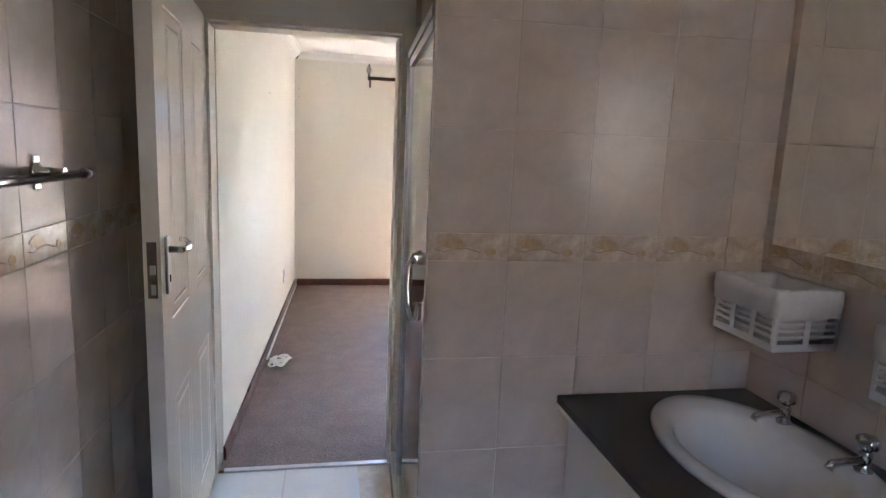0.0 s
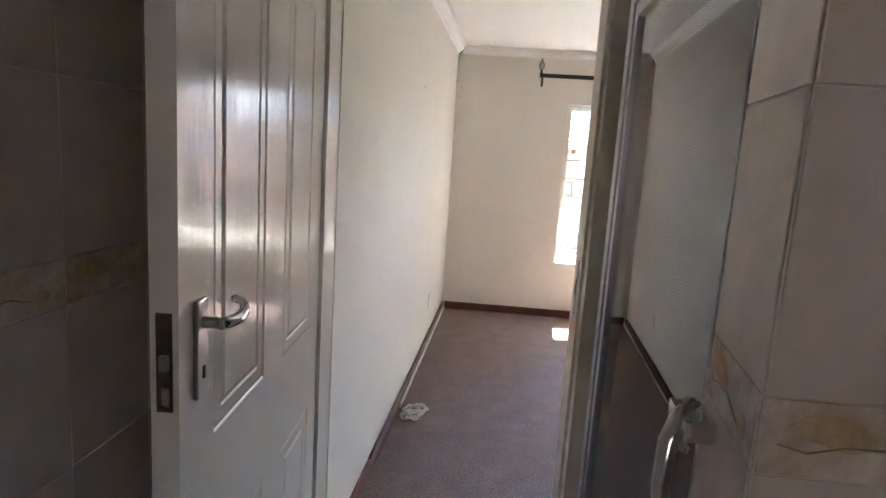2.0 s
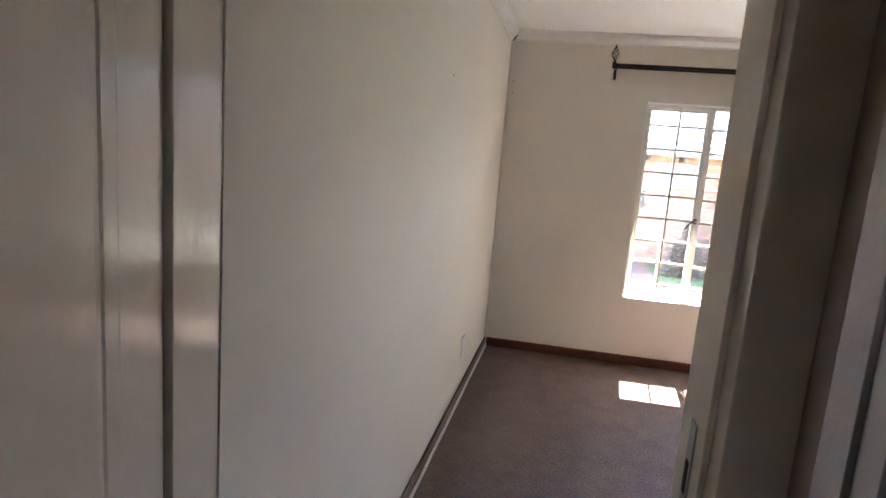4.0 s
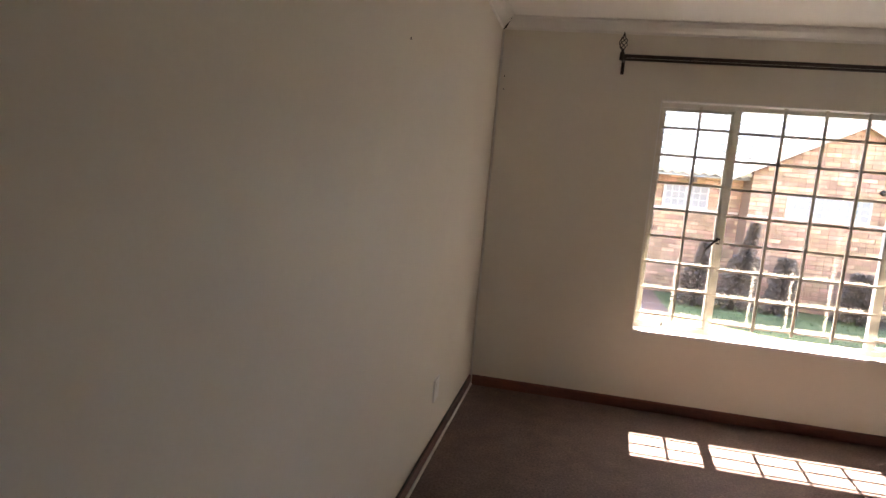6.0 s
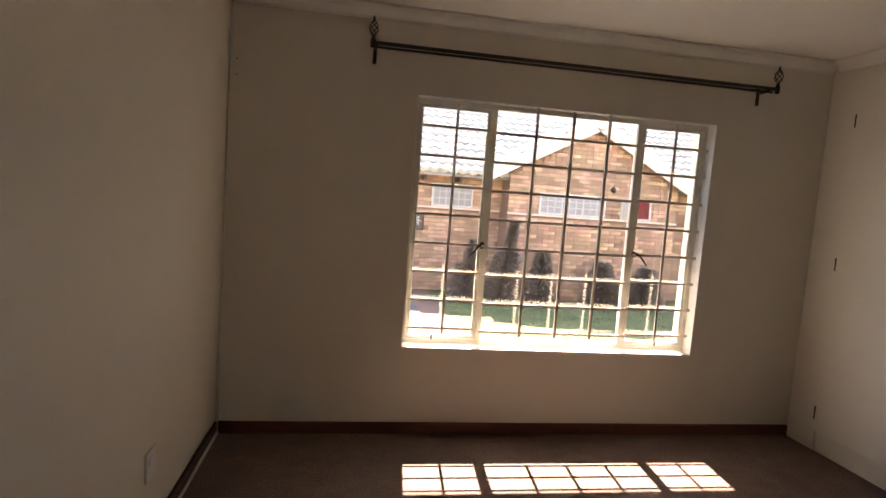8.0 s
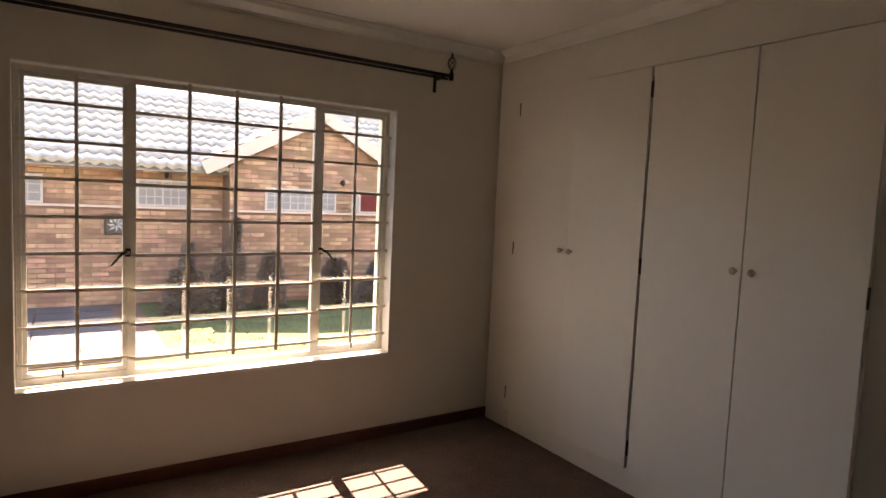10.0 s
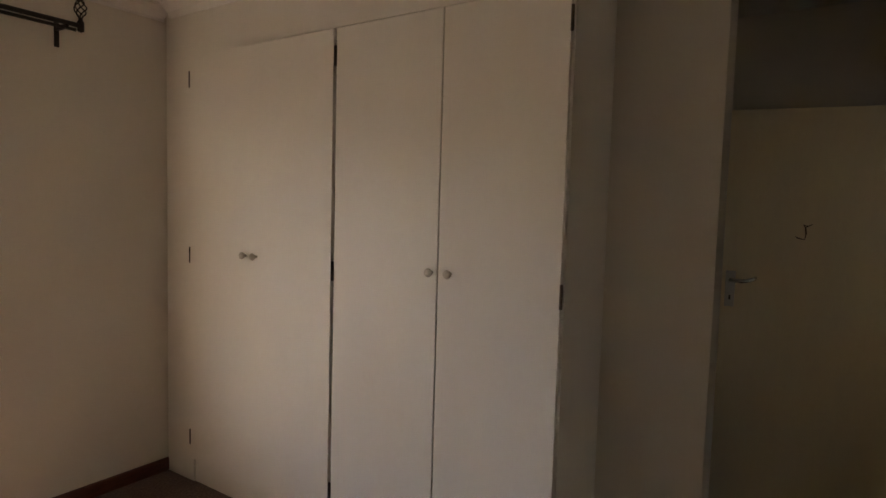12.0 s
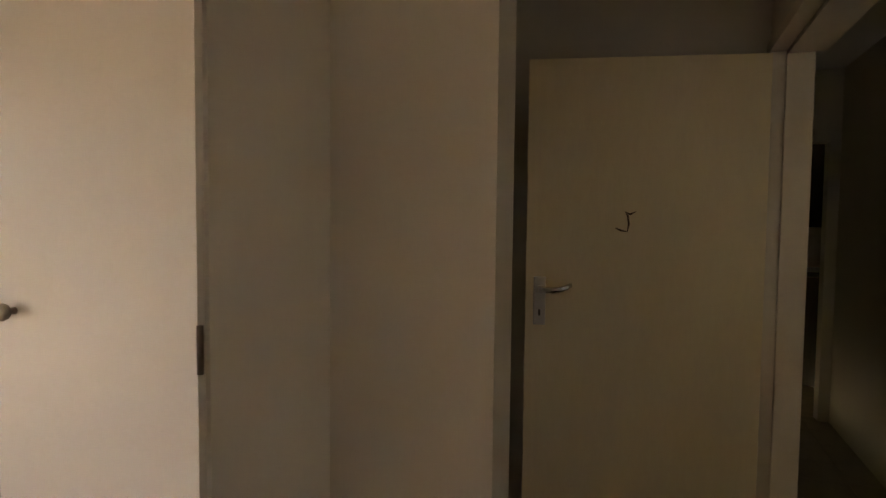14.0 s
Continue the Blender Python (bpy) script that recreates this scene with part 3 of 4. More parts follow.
for x in (0.487, 2.953):
    bm = lathe(bmesh.new(), [(0.004, -0.028), (0.014, -0.024), (0.014, 0.018), (0.008, 0.024), (0.010, 0.032), (0.005, 0.038)], (x, 6.895, RZ), 12)
    fin = part("finial", bm, M_DARKMET, rod)
    for k in range(5):
        pts = []
        for j in range(9):
            u = j / 8
            a = 2 * math.pi * (k / 5 + u * 0.55)
            r = 0.004 + 0.021 * math.sin(math.pi * u) ** 0.8
            pts.append((x + r * math.cos(a), 6.895 + r * math.sin(a), RZ + 0.034 + 0.082 * u))
        part("wire", tube(bmesh.new(), pts, 0.003, 5), M_DARKMET, fin)
    part("tip", lathe(bmesh.new(), [(0.004, 0.112), (0.008, 0.118), (0.006, 0.128), (0.001, 0.142)], (x, 6.895, RZ), 10), M_DARKMET, fin)

# ---------------------------------------------------------------- socket, cables
sy = 5.90
sx = left_x(sy)
so = thing("wall_socket", (sx, sy, 0.34), "white plastic wall outlet plate low on the wall", "socket")
part("plate", boxes((sx - 0.002, sy - 0.055, 0.285, sx + 0.009, sy + 0.055, 0.40), bevel=0.003), M_PLASTIC, so)
part("rocker", boxes((sx + 0.009, sy - 0.03, 0.345, sx + 0.012, sy - 0.008, 0.385), bevel=0.001), M_PLASTIC, so)
pts = []
for k in range(30):
    y = 6.96 - k * (6.96 - 4.62) / 29
    pts.append((left_x(y) + 0.0205 + 0.002 * noise.noise((y * 3, 0, 0)), y, 0.012 + 0.002 * noise.noise((y * 5, 1, 0))))
cab = thing("floor_cable", (left_x(5.8) + 0.03, 5.8, 0), "loose white cable lying along the skirting board", "cable")
part("cord", tube(bmesh.new(), pts, 0.008, 8), M_CABLE, cab)
bcab = thing("wall_cable", (left_x(5) + 0.01, 4.6, 0.07), "thin black cable clipped on top of the skirting", "cable")
pts = [(left_x(y) + 0.008, y, 0.078 + 0.003 * noise.noise((y * 4, 3, 0))) for y in [3.9 + 0.1 * k for k in range(30)]]
part("cord", tube(bmesh.new(), pts, 0.006, 6), M_BLACKCABLE, bcab)
ccab = thing("corner_cable", (-0.255, 6.975, 0.07), "thin white cable running up the room corner", "cable")
part("cord", tube(bmesh.new(), [(-0.258 + 0.002 * noise.noise((z * 2, 0, 5)), 6.978, z) for z in [0.07 + 0.1 * k for k in range(24)]], 0.006, 6), M_CABLE, ccab)
coil = thing("cable_coil", (left_x(4.56) + 0.105, 4.56, 0), "tangled coil of white cable on the carpet", "cable")
rng = random.Random(4)
for k in range(5):
    cx, cy = left_x(4.56) + 0.105 + rng.uniform(-0.018, 0.018), 4.56 + rng.uniform(-0.03, 0.03)
    ra, rb, ph = rng.uniform(0.035, 0.065), rng.uniform(0.045, 0.085), rng.uniform(0, 6)
    pts = []
    for j in range(41):
        a = ph + 2 * math.pi * j / 20 * rng.uniform(0.98, 1.02)
        w = 1 + 0.18 * math.sin(2.6 * a + k)
        pts.append((cx + ra * w * math.cos(a), cy + rb * w * math.sin(a + 0.3), 0.008 + 0.007 * k + 0.007 * math.sin(3 * a + k)))
    part("loop", tube(bmesh.new(), pts, 0.0046, 6), M_CABLE, coil)
specks = thing("wall_marks", (left_x(5.6), 5.6, 2.0), "small old screw holes in the painted plaster", "marks")
for y, z in ((5.02, 1.876),):
    part("hole", lathe(bmesh.new(), [(0.006, -0.002), (0.005, 0.0015)], (left_x(y), y, z), 8, "X"), M_GAP_SHADE, specks)
for x, z in ((-0.229, 2.092), (-0.227, 2.009)):
    part("hole", lathe(bmesh.new(), [(0.005, 0.002), (0.004, -0.0015)], (x, 6.99, z), 8, "Y"), M_GAP_SHADE, specks)

# ---------------------------------------------------------------- wardrobe
WF = 3.416
ward = thing("wardrobe", (3.6, 5.8, 0), "built-in white painted wardrobe with four flush doors", "wardrobe")
part("side_panel", boxes((WF - 0.007, 4.740, 0.0, 3.80, 4.758, CEIL - 0.004)), M_WARD, ward)
part("side_panel", boxes((WF + 0.022, 6.93, 0, 3.785, 6.985, CEIL - 0.004)), M_WARD, ward)
part("back_panel", boxes((3.765, 4.76, 0, 3.785, 6.93, CEIL - 0.004)), M_WARD, ward)
part("divider", boxes((WF + 0.022, 5.746, 0.14, 3.765, 5.766, 2.13)), M_WARD, ward)
part("floor_shelf", boxes((WF + 0.03, 4.76, 0.11, 3.765, 6.93, 0.13)), M_WARD, ward)
part("stile", boxes((WF - 0.002, 6.752, 0.0, WF + 0.02, 6.985, CEIL - 0.004), bevel=0.002), M_WARD, ward)
part("fascia", boxes((WF - 0.006, 4.759, 2.14, WF + 0.02, 6.750, CEIL - 0.004), bevel=0.002), M_WARD, ward)
part("cover_strip", boxes((WF - 0.016, 4.745, 2.184, WF - 0.0065, 6.198, 2.204), bevel=0.001), M_WARD, ward)
part("plinth", boxes((WF + 0.006, 4.759, 0.0, WF + 0.02, 6.750, 0.135), bevel=0.002), M_WARD, ward)
DOORS = ((6.270, 6.745, 2.180, 1, 0.0), (5.759, 6.266, 2.178, -1, 0.004), (5.228, 5.745, 2.178, 1, 0.0), (4.748, 5.222, 2.178, -1, 0.0))
for y0, y1, top, side, proud in DOORS:
    d = part("door", boxes((WF - 0.026 - proud, y0, 0.138, WF - 0.008 - proud, y1, top), bevel=0.002), M_WARD, ward)
    ky = y0 + (0.023 if y0 < 5.7 else 0.038) if side == 1 else y1 - (0.053 if y0 < 5.7 else 0.038)
    kb = lathe(bmesh.new(), [(0.007, 0.0), (0.006, -0.012), (0.014, -0.016), (0.017, -0.023), (0.014, -0.029), (0.006, -0.031)], (WF - 0.026 - proud, ky, 1.233 if y0 < 5.7 else 1.222), 14, "X")
    part("knob", kb, M_PEWTER, d, "small pewter knob")
    hy = y1 + 0.003 if side == 1 else y0 - 0.003
    for z in (2.07, 1.195, 0.25):
        part("hinge", tube(bmesh.new(), [(WF - 0.024, hy, z - 0.04), (WF - 0.024, hy, z + 0.04)], 0.0055, 8), M_DULL if y0 < 5.2 else M_DARKMET, d)
# thin dark sheet standing in for the shade behind the door gaps
part("shade_sheet", boxes((WF + 0.002, 4.76, 0.136, WF + 0.0055, 6.760, 2.139)), M_GAP_SHADE, ward)


# ---------------------------------------------------------------- bathroom things
rail = thing("towel_rail", (BL, 1.6, 1.43), "chrome towel rail on oval wall brackets", "towel rail")
part("pole", tube(bmesh.new(), [(-0.421, 1.10, 1.432), (-0.421, 1.905, 1.432)], 0.0095, 14), M_CHROME, rail)
for y in (1.20, 1.80):
    b = part("bracket", lathe(bmesh.new(), [(0.022, 0.0), (0.021, 0.008), (0.012, 0.014), (0.010, 0.05), (0.012, 0.058)], (BL, y, 1.437), 16, "X"), M_CHROME, rail)
    part("plate", boxes((BL, y - 0.014, 1.402, BL + 0.006, y + 0.014, 1.472), bevel=0.005), M_CHROME, b)
for y in (1.095, 1.91):
    part("end_cap", tube(bmesh.new(), [(-0.421, y - 0.012, 1.432), (-0.421, y + 0.018, 1.432)], [0.0125, 0.0125], 14), M_CHROME, rail)

# the basin corner is set out a little nearer than first paced
EYE0 = Vector((0.121, 0.452, 1.515))
SHIFT.append(Matrix.Translation(EYE0) @ Matrix.Scale(0.977, 4) @ Matrix.Translation(-EYE0))
BT = 1.285
top = thing("vanity_counter", (1.0, 1.35, 0.86), "black laminate vanity counter top", "counter")
bm = bmesh.new()
CXB, CYB, RA, RB = 1.035, 1.50, 0.165, 0.255
ring = [(CXB + RA * math.cos(2 * math.pi * k / 40), CYB + RB * math.sin(2 * math.pi * k / 40)) for k in range(40)]
X0, X1, Y0, Y1 = 0.715, 1.276, 0.85, 1.862
for z, flip in ((0.888, False), (0.858, True)):
    outer = []
    for x, y in ring:
        dx, dy = x - CXB, y - CYB
        s = min((X1 - CXB) / dx if dx > 1e-6 else 1e9, (X0 - CXB) / dx if dx < -1e-6 else 1e9, (Y1 - CYB) / dy if dy > 1e-6 else 1e9, (Y0 - CYB) / dy if dy < -1e-6 else 1e9)
        outer.append((CXB + dx * s, CYB + dy * s))
    corners = [(X1, Y1), (X0, Y1), (X0, Y0), (X1, Y0)]
    for cx, cy in corners:
        k = min(range(40), key=lambda i: (outer[i][0] - cx) ** 2 + (outer[i][1] - cy) ** 2)
        outer[k] = (cx, cy)
    a = [bm.verts.new((x, y, z)) for x, y in ring]
    b = [bm.verts.new((x, y, z)) for x, y in outer]
    for k in range(40):
        f = [a[k], b[k], b[(k + 1) % 40], a[(k + 1) % 40]]
        bm.faces.new(f[::-1] if flip else f)
    if not flip:
        rim = b
    else:
        for k in range(40):
            bm.faces.new((rim[k], b[k], b[(k + 1) % 40], rim[(k + 1) % 40]))
bmesh.ops.recalc_face_normals(bm, faces=bm.faces)
part("slab", bm, M_BLACK, top)
part("edge_strip", boxes((X0 - 0.003, Y0, 0.858, X0 - 0.0005, Y1, 0.868)), M_WARD, top, "pale worn edge strip")
van = thing("vanity_cabinet", (1.02, 1.35, 0), "white vanity cabinet under the black counter", "cabinet")
part("body", boxes((0.77, 0.88, -0.035, 1.27, 0.90, 0.856), (0.77, 1.845, -0.035, 1.27, 1.860, 0.856), (1.25, 0.90, 0.08, 1.27, 1.845, 0.856), (0.77, 0.90, 0.08, 1.25, 1.845, 0.10), (0.80, 0.9, -0.035, 0.82, 1.85, 0.08)), M_WARD, van)
for y0, y1 in ((0.885, 1.368), (1.374, 1.858)):
    d = part("door", boxes((0.752, y0, 0.09, 0.769, y1, 0.852), bevel=0.002), M_WARD, van)
    part("knob", lathe(bmesh.new(), [(0.006, 0.0), (0.005, -0.012), (0.012, -0.018), (0.012, -0.024), (0.004, -0.027)], (0.752, y1 - 0.04 if y0 < 1 else y0 + 0.04, 0.72), 12, "X"), M_CHROME, d)
basin = thing("basin", (CXB, CYB, 0.888), "white oval ceramic drop-in washbasin", "basin")
bm = bmesh.new()
prof = [(1.17, -0.002), (1.175, 0.010), (1.14, 0.018), (1.02, 0.019), (0.90, 0.014), (0.845, 0.002), (0.77, -0.04), (0.62, -0.085), (0.42, -0.112), (0.2, -0.124), (0.08, -0.127),
        (0.08, -0.135), (0.22, -0.133), (0.5, -0.116), (0.72, -0.075), (0.88, -0.02), (1.0, -0.004)]
rings = []
for s, h in prof:
    off = 0.012 if s < 1 else 0
    rings.append([bm.verts.new((CXB - off + RA * s * math.cos(2 * math.pi * k / 48), CYB + RB * s * math.sin(2 * math.pi * k / 48), 0.889 + h)) for k in range(48)])
for a, b in zip(rings, rings[1:] + rings[:1]):
    for k in range(48):
        bm.faces.new((a[k], a[(k + 1) % 48], b[(k + 1) % 48], b[k])).smooth = True
bmesh.ops.recalc_face_normals(bm, faces=bm.faces)
part("bowl", bm, M_CERAMIC, basin)
part("waste", lathe(bmesh.new(), [(0.024, -0.140), (0.026, -0.134), (0.020, -0.132), (0.004, -0.136)], (CXB - 0.012, CYB, 0.900), 20), M_CHROME, basin)


def pillar_tap(y):
    x, z, k = 1.190, 0.906, 0.80
    t = thing("pillar_tap", (x, y, z), "chrome pillar tap with ribbed round handle", "tap", "basin taps")
    part("body", lathe(bmesh.new(), [(k * r, k * h) for r, h in ((0.022, 0.0), (0.022, 0.006), (0.014, 0.010), (0.014, 0.035), (0.016, 0.040), (0.014, 0.055), (0.010, 0.060))], (x, y, z), 18), M_CHROME, t)
    spout = tube(bmesh.new(), [(x - k * u, y, z + k * h) for u, h in ((0, 0.026), (0.03, 0.031), (0.065, 0.030), (0.098, 0.026), (0.106, 0.014))], [k * r for r in (0.013, 0.011, 0.010, 0.011, 0.011)], 12)
    part("spout", spout, M_CHROME, t)
    bm = bmesh.new()
    rings = []
    for r, h in ((0.008, 0.060), (0.020, 0.064), (0.025, 0.072), (0.024, 0.090), (0.017, 0.096), (0.004, 0.098)):
        rings.append([bm.verts.new((x + k * r * (1 + 0.10 * math.cos(6 * a)) * math.cos(a), y + k * r * (1 + 0.10 * math.cos(6 * a)) * math.sin(a), z + k * h)) for a in (2 * math.pi * j / 36 for j in range(36))])
    for lo, hi in zip(rings, rings[1:]):
        for j in range(36):
            bm.faces.new((lo[j], lo[(j + 1) % 36], hi[(j + 1) % 36], hi[j])).smooth = True
    bm.faces.new(rings[-1])
    bm.faces.new(rings[0][::-1])
    part("handle", bm, M_CHROME, t)


pillar_tap(1.615)
pillar_tap(1.395)

mir = thing("wall_mirror", (BT, 1.3, 1.305), "large frameless wall mirror above the basin", "mirror")
part("silvered_glass", boxes((BT - 0.007, 0.55, 1.305, BT - 0.0015, 1.835, 2.25), bevel=0.001), M_MIRROR, mir)


def hanging_basket(y0, y1, z0=1.092):
    """A slotted plastic basket with a cloth liner over its rim, on the wall."""
    x0, x1, z1 = 1.112, BT - 0.002, z0 + 0.137
    b = thing("hanging_basket", (1.19, (y0 + y1) / 2, z0), "white slotted plastic basket with cloth liner hung on the tiles", "basket", "baskets under the mirror")
    tp = 0.012
    part("base", boxes((x0 + tp, y0 + tp, z0, x1, y1 - tp, z0 + 0.006), bevel=0.002), M_PLASTIC, b)
    part("back", boxes((x1 - 0.004, y0 + tp, z0 + 0.006, x1, y1 - tp, z1), bevel=0.001), M_PLASTIC, b)
    for name, p, q in (("side", (x0, y0), (x1 - 0.005, y0)), ("side", (x0, y1), (x1 - 0.005, y1)), ("front", (x0, y0), (x0, y1))):
        bm = bmesh.new()
        d = Vector((q[0] - p[0], q[1] - p[1], 0))
        ln = d.length
        n = 2 if ln < 0.2 else 3
        rows = [(0, 0.0, ln, 0.018), (0, 0.118, ln, 0.137)]
        for k in range(n + 1):
            c = k * ln / n
            rows.append((max(0, c - 0.008), 0.018, min(ln, c + 0.008), 0.118))
        for a, za, c, zc in rows:
            box(bm, a, -0.002, za, c, 0.002, zc)
        m = Matrix.Translation((p[0], p[1], z0)) @ Matrix.Rotation(math.atan2(d.y, d.x), 4, "Z")
        bm.transform(m)
        panel = part(name, bm, M_PLASTIC, b)
        for z in (0.034, 0.050, 0.066, 0.082, 0.098, 0.112):
            for k in range(n):
                slat = boxes((k * ln / n + 0.008, -0.0015, z - 0.003, (k + 1) * ln / n - 0.008, 0.0015, z + 0.004))
                slat.transform(m)
                part("slat", slat, M_PLASTIC, panel)
    bm = bmesh.new()
    loops = []
    for off, h in ((0.004, 0.078), (0.007, 0.115), (0.005, 0.141), (-0.004, 0.145), (-0.010, 0.136), (-0.014, 0.09), (-0.02, 0.02)):
        lp = []
        cs = [(x0 - off, y0 - off), (x1 - 0.006 + min(off, 0.0), y0 - off), (x1 - 0.006 + min(off, 0.0), y1 + off), (x0 - off, y1 + off)]
        for i in range(4):
            for j in range(10):
                u = j / 10
                x = cs[i][0] * (1 - u) + cs[(i + 1) % 4][0] * u
                y = cs[i][1] * (1 - u) + cs[(i + 1) % 4][1] * u
                w = noise.noise((x * 30, y * 30, h * 12)) * 0.006
                lp.append(bm.verts.new((x + (w if off < 0 else -abs(w) * 0.3), y + w * 0.4, z0 + h + (w if h in (0.078, 0.141, 0.145) else 0))))
        loops.append(lp)
    for a, c in zip(loops, loops[1:]):
        for k in range(40):
            bm.faces.new((a[k], a[(k + 1) % 40], c[(k + 1) % 40], c[k])).smooth = True
    bm.faces.new(loops[-1])
    part("liner", bm, M_CLOTH, b, "white cloth liner folded over the rim")


hanging_basket(1.592, 1.808)
hanging_basket(1.12, 1.338)

SHIFT.pop()

# shower
SX = 0.384
SHIFT.append(Matrix.Translation((SX, 2.03, 0)) @ Matrix.Rotation(radians(-2.6), 4, "Z") @ Matrix.Translation((-SX, -2.03, 0)))
SY0, SY1, SZ0, SZ1 = 2.03, 2.795, 0.10, 1.885
shw = thing("shower_enclosure", (SX, 2.5, 0), "framed glass shower door with white aluminium profile", "shower")
part("kerb", boxes((0.355, 2.03, 0.0, 0.46, 3.075, 0.095), bevel=0.006), M_FTILE, shw, "white tiled shower kerb")
part("outer_frame", boxes((SX - 0.010, SY0, SZ0 - 0.004, SX + 0.016, SY0 + 0.004, SZ1), (SX - 0.016, SY1, SZ0 - 0.004, SX + 0.016, SY1 + 0.05, SZ1),
                          (SX - 0.016, SY0 + 0.004, SZ1 - 0.028, SX + 0.016, SY1, SZ1), (SX - 0.016, SY0 + 0.004, SZ0 - 0.004, SX + 0.016, SY1, SZ0 + 0.02), bevel=0.0015), M_ALU, shw)
dr = part("door", boxes((SX - 0.006, SY0 + 0.005, SZ0 + 0.024, SX + 0.010, SY0 + 0.010, SZ1 - 0.032), (SX - 0.012, SY1 - 0.040, SZ0 + 0.024, SX + 0.010, SY1 - 0.004, SZ1 - 0.032),
                        (SX - 0.012, SY0 + 0.010, SZ1 - 0.064, SX + 0.010, SY1 - 0.040, SZ1 - 0.032), (SX - 0.012, SY0 + 0.010, SZ0 + 0.024, SX + 0.010, SY1 - 0.040, SZ0 + 0.056), bevel=0.0015), M_ALU, shw)
part("glass", boxes((SX - 0.004, SY0 + 0.008, SZ0 + 0.05, SX + 0.002, SY1 - 0.037, SZ1 - 0.06)), M_SHOWER, dr)
hd = part("handle", tube(bmesh.new(), [(SX - 0.028, 2.01, 1.238), (SX - 0.045, 1.985, 1.235), (SX - 0.058, 1.975, 1.21), (SX - 0.062, 1.97, 1.16), (SX - 0.058, 1.96, 1.11), (SX - 0.048, 1.945, 1.075), (SX - 0.038, 1.925, 1.085), (SX - 0.036, 1.92, 1.125)],
                        [0.011, 0.012, 0.011, 0.010, 0.010, 0.010, 0.010, 0.008], 12), M_CHROME, dr, "curved chrome pull handle")
part("mount", boxes((SX - 0.050, 1.955, 1.218, SX - 0.014, 2.026, 1.242), bevel=0.008), M_CHROME, hd)
SHIFT.pop()
bm = bmesh.new()
prism(bm, ((0.494, 2.85), (0.56, 2.85), (0.56, 3.12), (0.494, 3.12)), 0.096, BC)
setting("wall_shower_return", bm, M_TILE, "narrow tiled wall between shower and door frame", "wall")
setting("shower_lining", boxes((0.47, 2.025, 0, BR, 2.03, BC), (0.47, 3.12, 0, BR, 3.128, BC)), M_TILE, "tiled shower walls in shade", "wall")

# ---------------------------------------------------------------- kitchen glimpse
kc = thing("wall_cupboard", (8.85, 3.2, 1.36), "dark wooden kitchen wall cupboard", "cupboard")
part("body", boxes((8.70, 2.2, 1.36, 8.99, 4.0, 2.1), bevel=0.004), M_KITCH, kc)
for y in (2.2, 2.65, 3.1, 3.55):
    part("door", boxes((8.68, y + 0.004, 1.365, 8.699, y + 0.446, 2.095), bevel=0.003), M_KITCH, kc)
kb = thing("base_cupboard", (8.7, 3.2, 0), "dark wooden kitchen base cupboard with counter", "cupboard")
part("body", boxes((8.42, 2.2, 0.0, 8.98, 4.0, 0.94), bevel=0.004), M_KITCH, kb)
part("worktop", boxes((8.38, 2.18, 0.945, 8.985, 4.02, 0.985), bevel=0.004), M_BLACK, kb)
setting("splashback", boxes((8.985, 2.2, 0.99, 8.998, 4.0, 1.355)), M_TILE, "pale tiled kitchen splashback", "tiles")

# ---------------------------------------------------------------- outside
GZ = -0.32
setting("ground", boxes((-600, 7.25, GZ - 0.3, 600, 900, GZ - 0.01), (-600, -600, GZ - 0.3, 600, -1.5, GZ - 0.01), (1.7, -1.5, GZ - 0.3, 600, 1.9, GZ - 0.01)), M_SOIL, "lawn and open ground up to the horizon", "ground")
bm = bmesh.new()
rng = random.Random(11)
for _ in range(9000):
    x, y = rng.uniform(-1.5, 8.5), rng.uniform(8.3, 13.3)
    if x < 2.2 - (y - 11) * 0.3 and y > 10.4:
        continue
    h, a = rng.uniform(0.006, 0.018), rng.uniform(0, 6.28)
    dx, dy = 0.008 * math.cos(a), 0.008 * math.sin(a)
    lean = rng.uniform(-0.02, 0.02)
    vs = [bm.verts.new((x - dx, y - dy, GZ - 0.012)), bm.verts.new((x + dx, y + dy, GZ - 0.012)), bm.verts.new((x + lean, y + lean, GZ + h))]
    bm.faces.new(vs)
tagged(part("grass", bm, M_GRASS), "short green lawn grass", "grass", kind="stuff")

setting("pavement_apron", boxes((-3.0, 7.25, GZ - 0.02, 9.0, 8.7, GZ + 0.012)), M_APRON, "sunlit pale concrete apron along the house", "paving")

house = thing("neighbour_house", (4.0, 14.0, GZ), "red face-brick house with gable and grey tiled roof", "house")
HY, LY = 13.5, 14.0
GX0, GX1, GPX, GPZ = 3.2, 6.35, 4.66, 2.74
EZ = 1.73
bm = bmesh.new()
pent = [(GX0, GZ), (GX1, GZ), (GX1, 1.80), (GPX + 0.1, GPZ - 0.03), (GX0, 1.87)]
front = [bm.verts.new((x, HY + 0.012, z)) for x, z in pent]
rear = [bm.verts.new((x, HY + 0.22, z)) for x, z in pent]
bm.faces.new(front)
bm.faces.new(rear[::-1])
for i in range(5):
    bm.faces.new((front[i], rear[i], rear[(i + 1) % 5], front[(i + 1) % 5]))
box(bm, -4.0, LY + 0.012, GZ, GX0, LY + 0.22, EZ + 0.06)
box(bm, GX1, LY + 0.012, GZ, 12.0, LY + 0.22, EZ + 0.06)
box(bm, GX0, HY + 0.22, GZ, GX0 + 0.2, LY + 0.012, EZ)
box(bm, GX1 - 0.2, HY + 0.22, GZ, GX1, LY + 0.012, EZ)
box(bm, -4.0, LY + 6, GZ, 12, LY + 6.2, EZ)
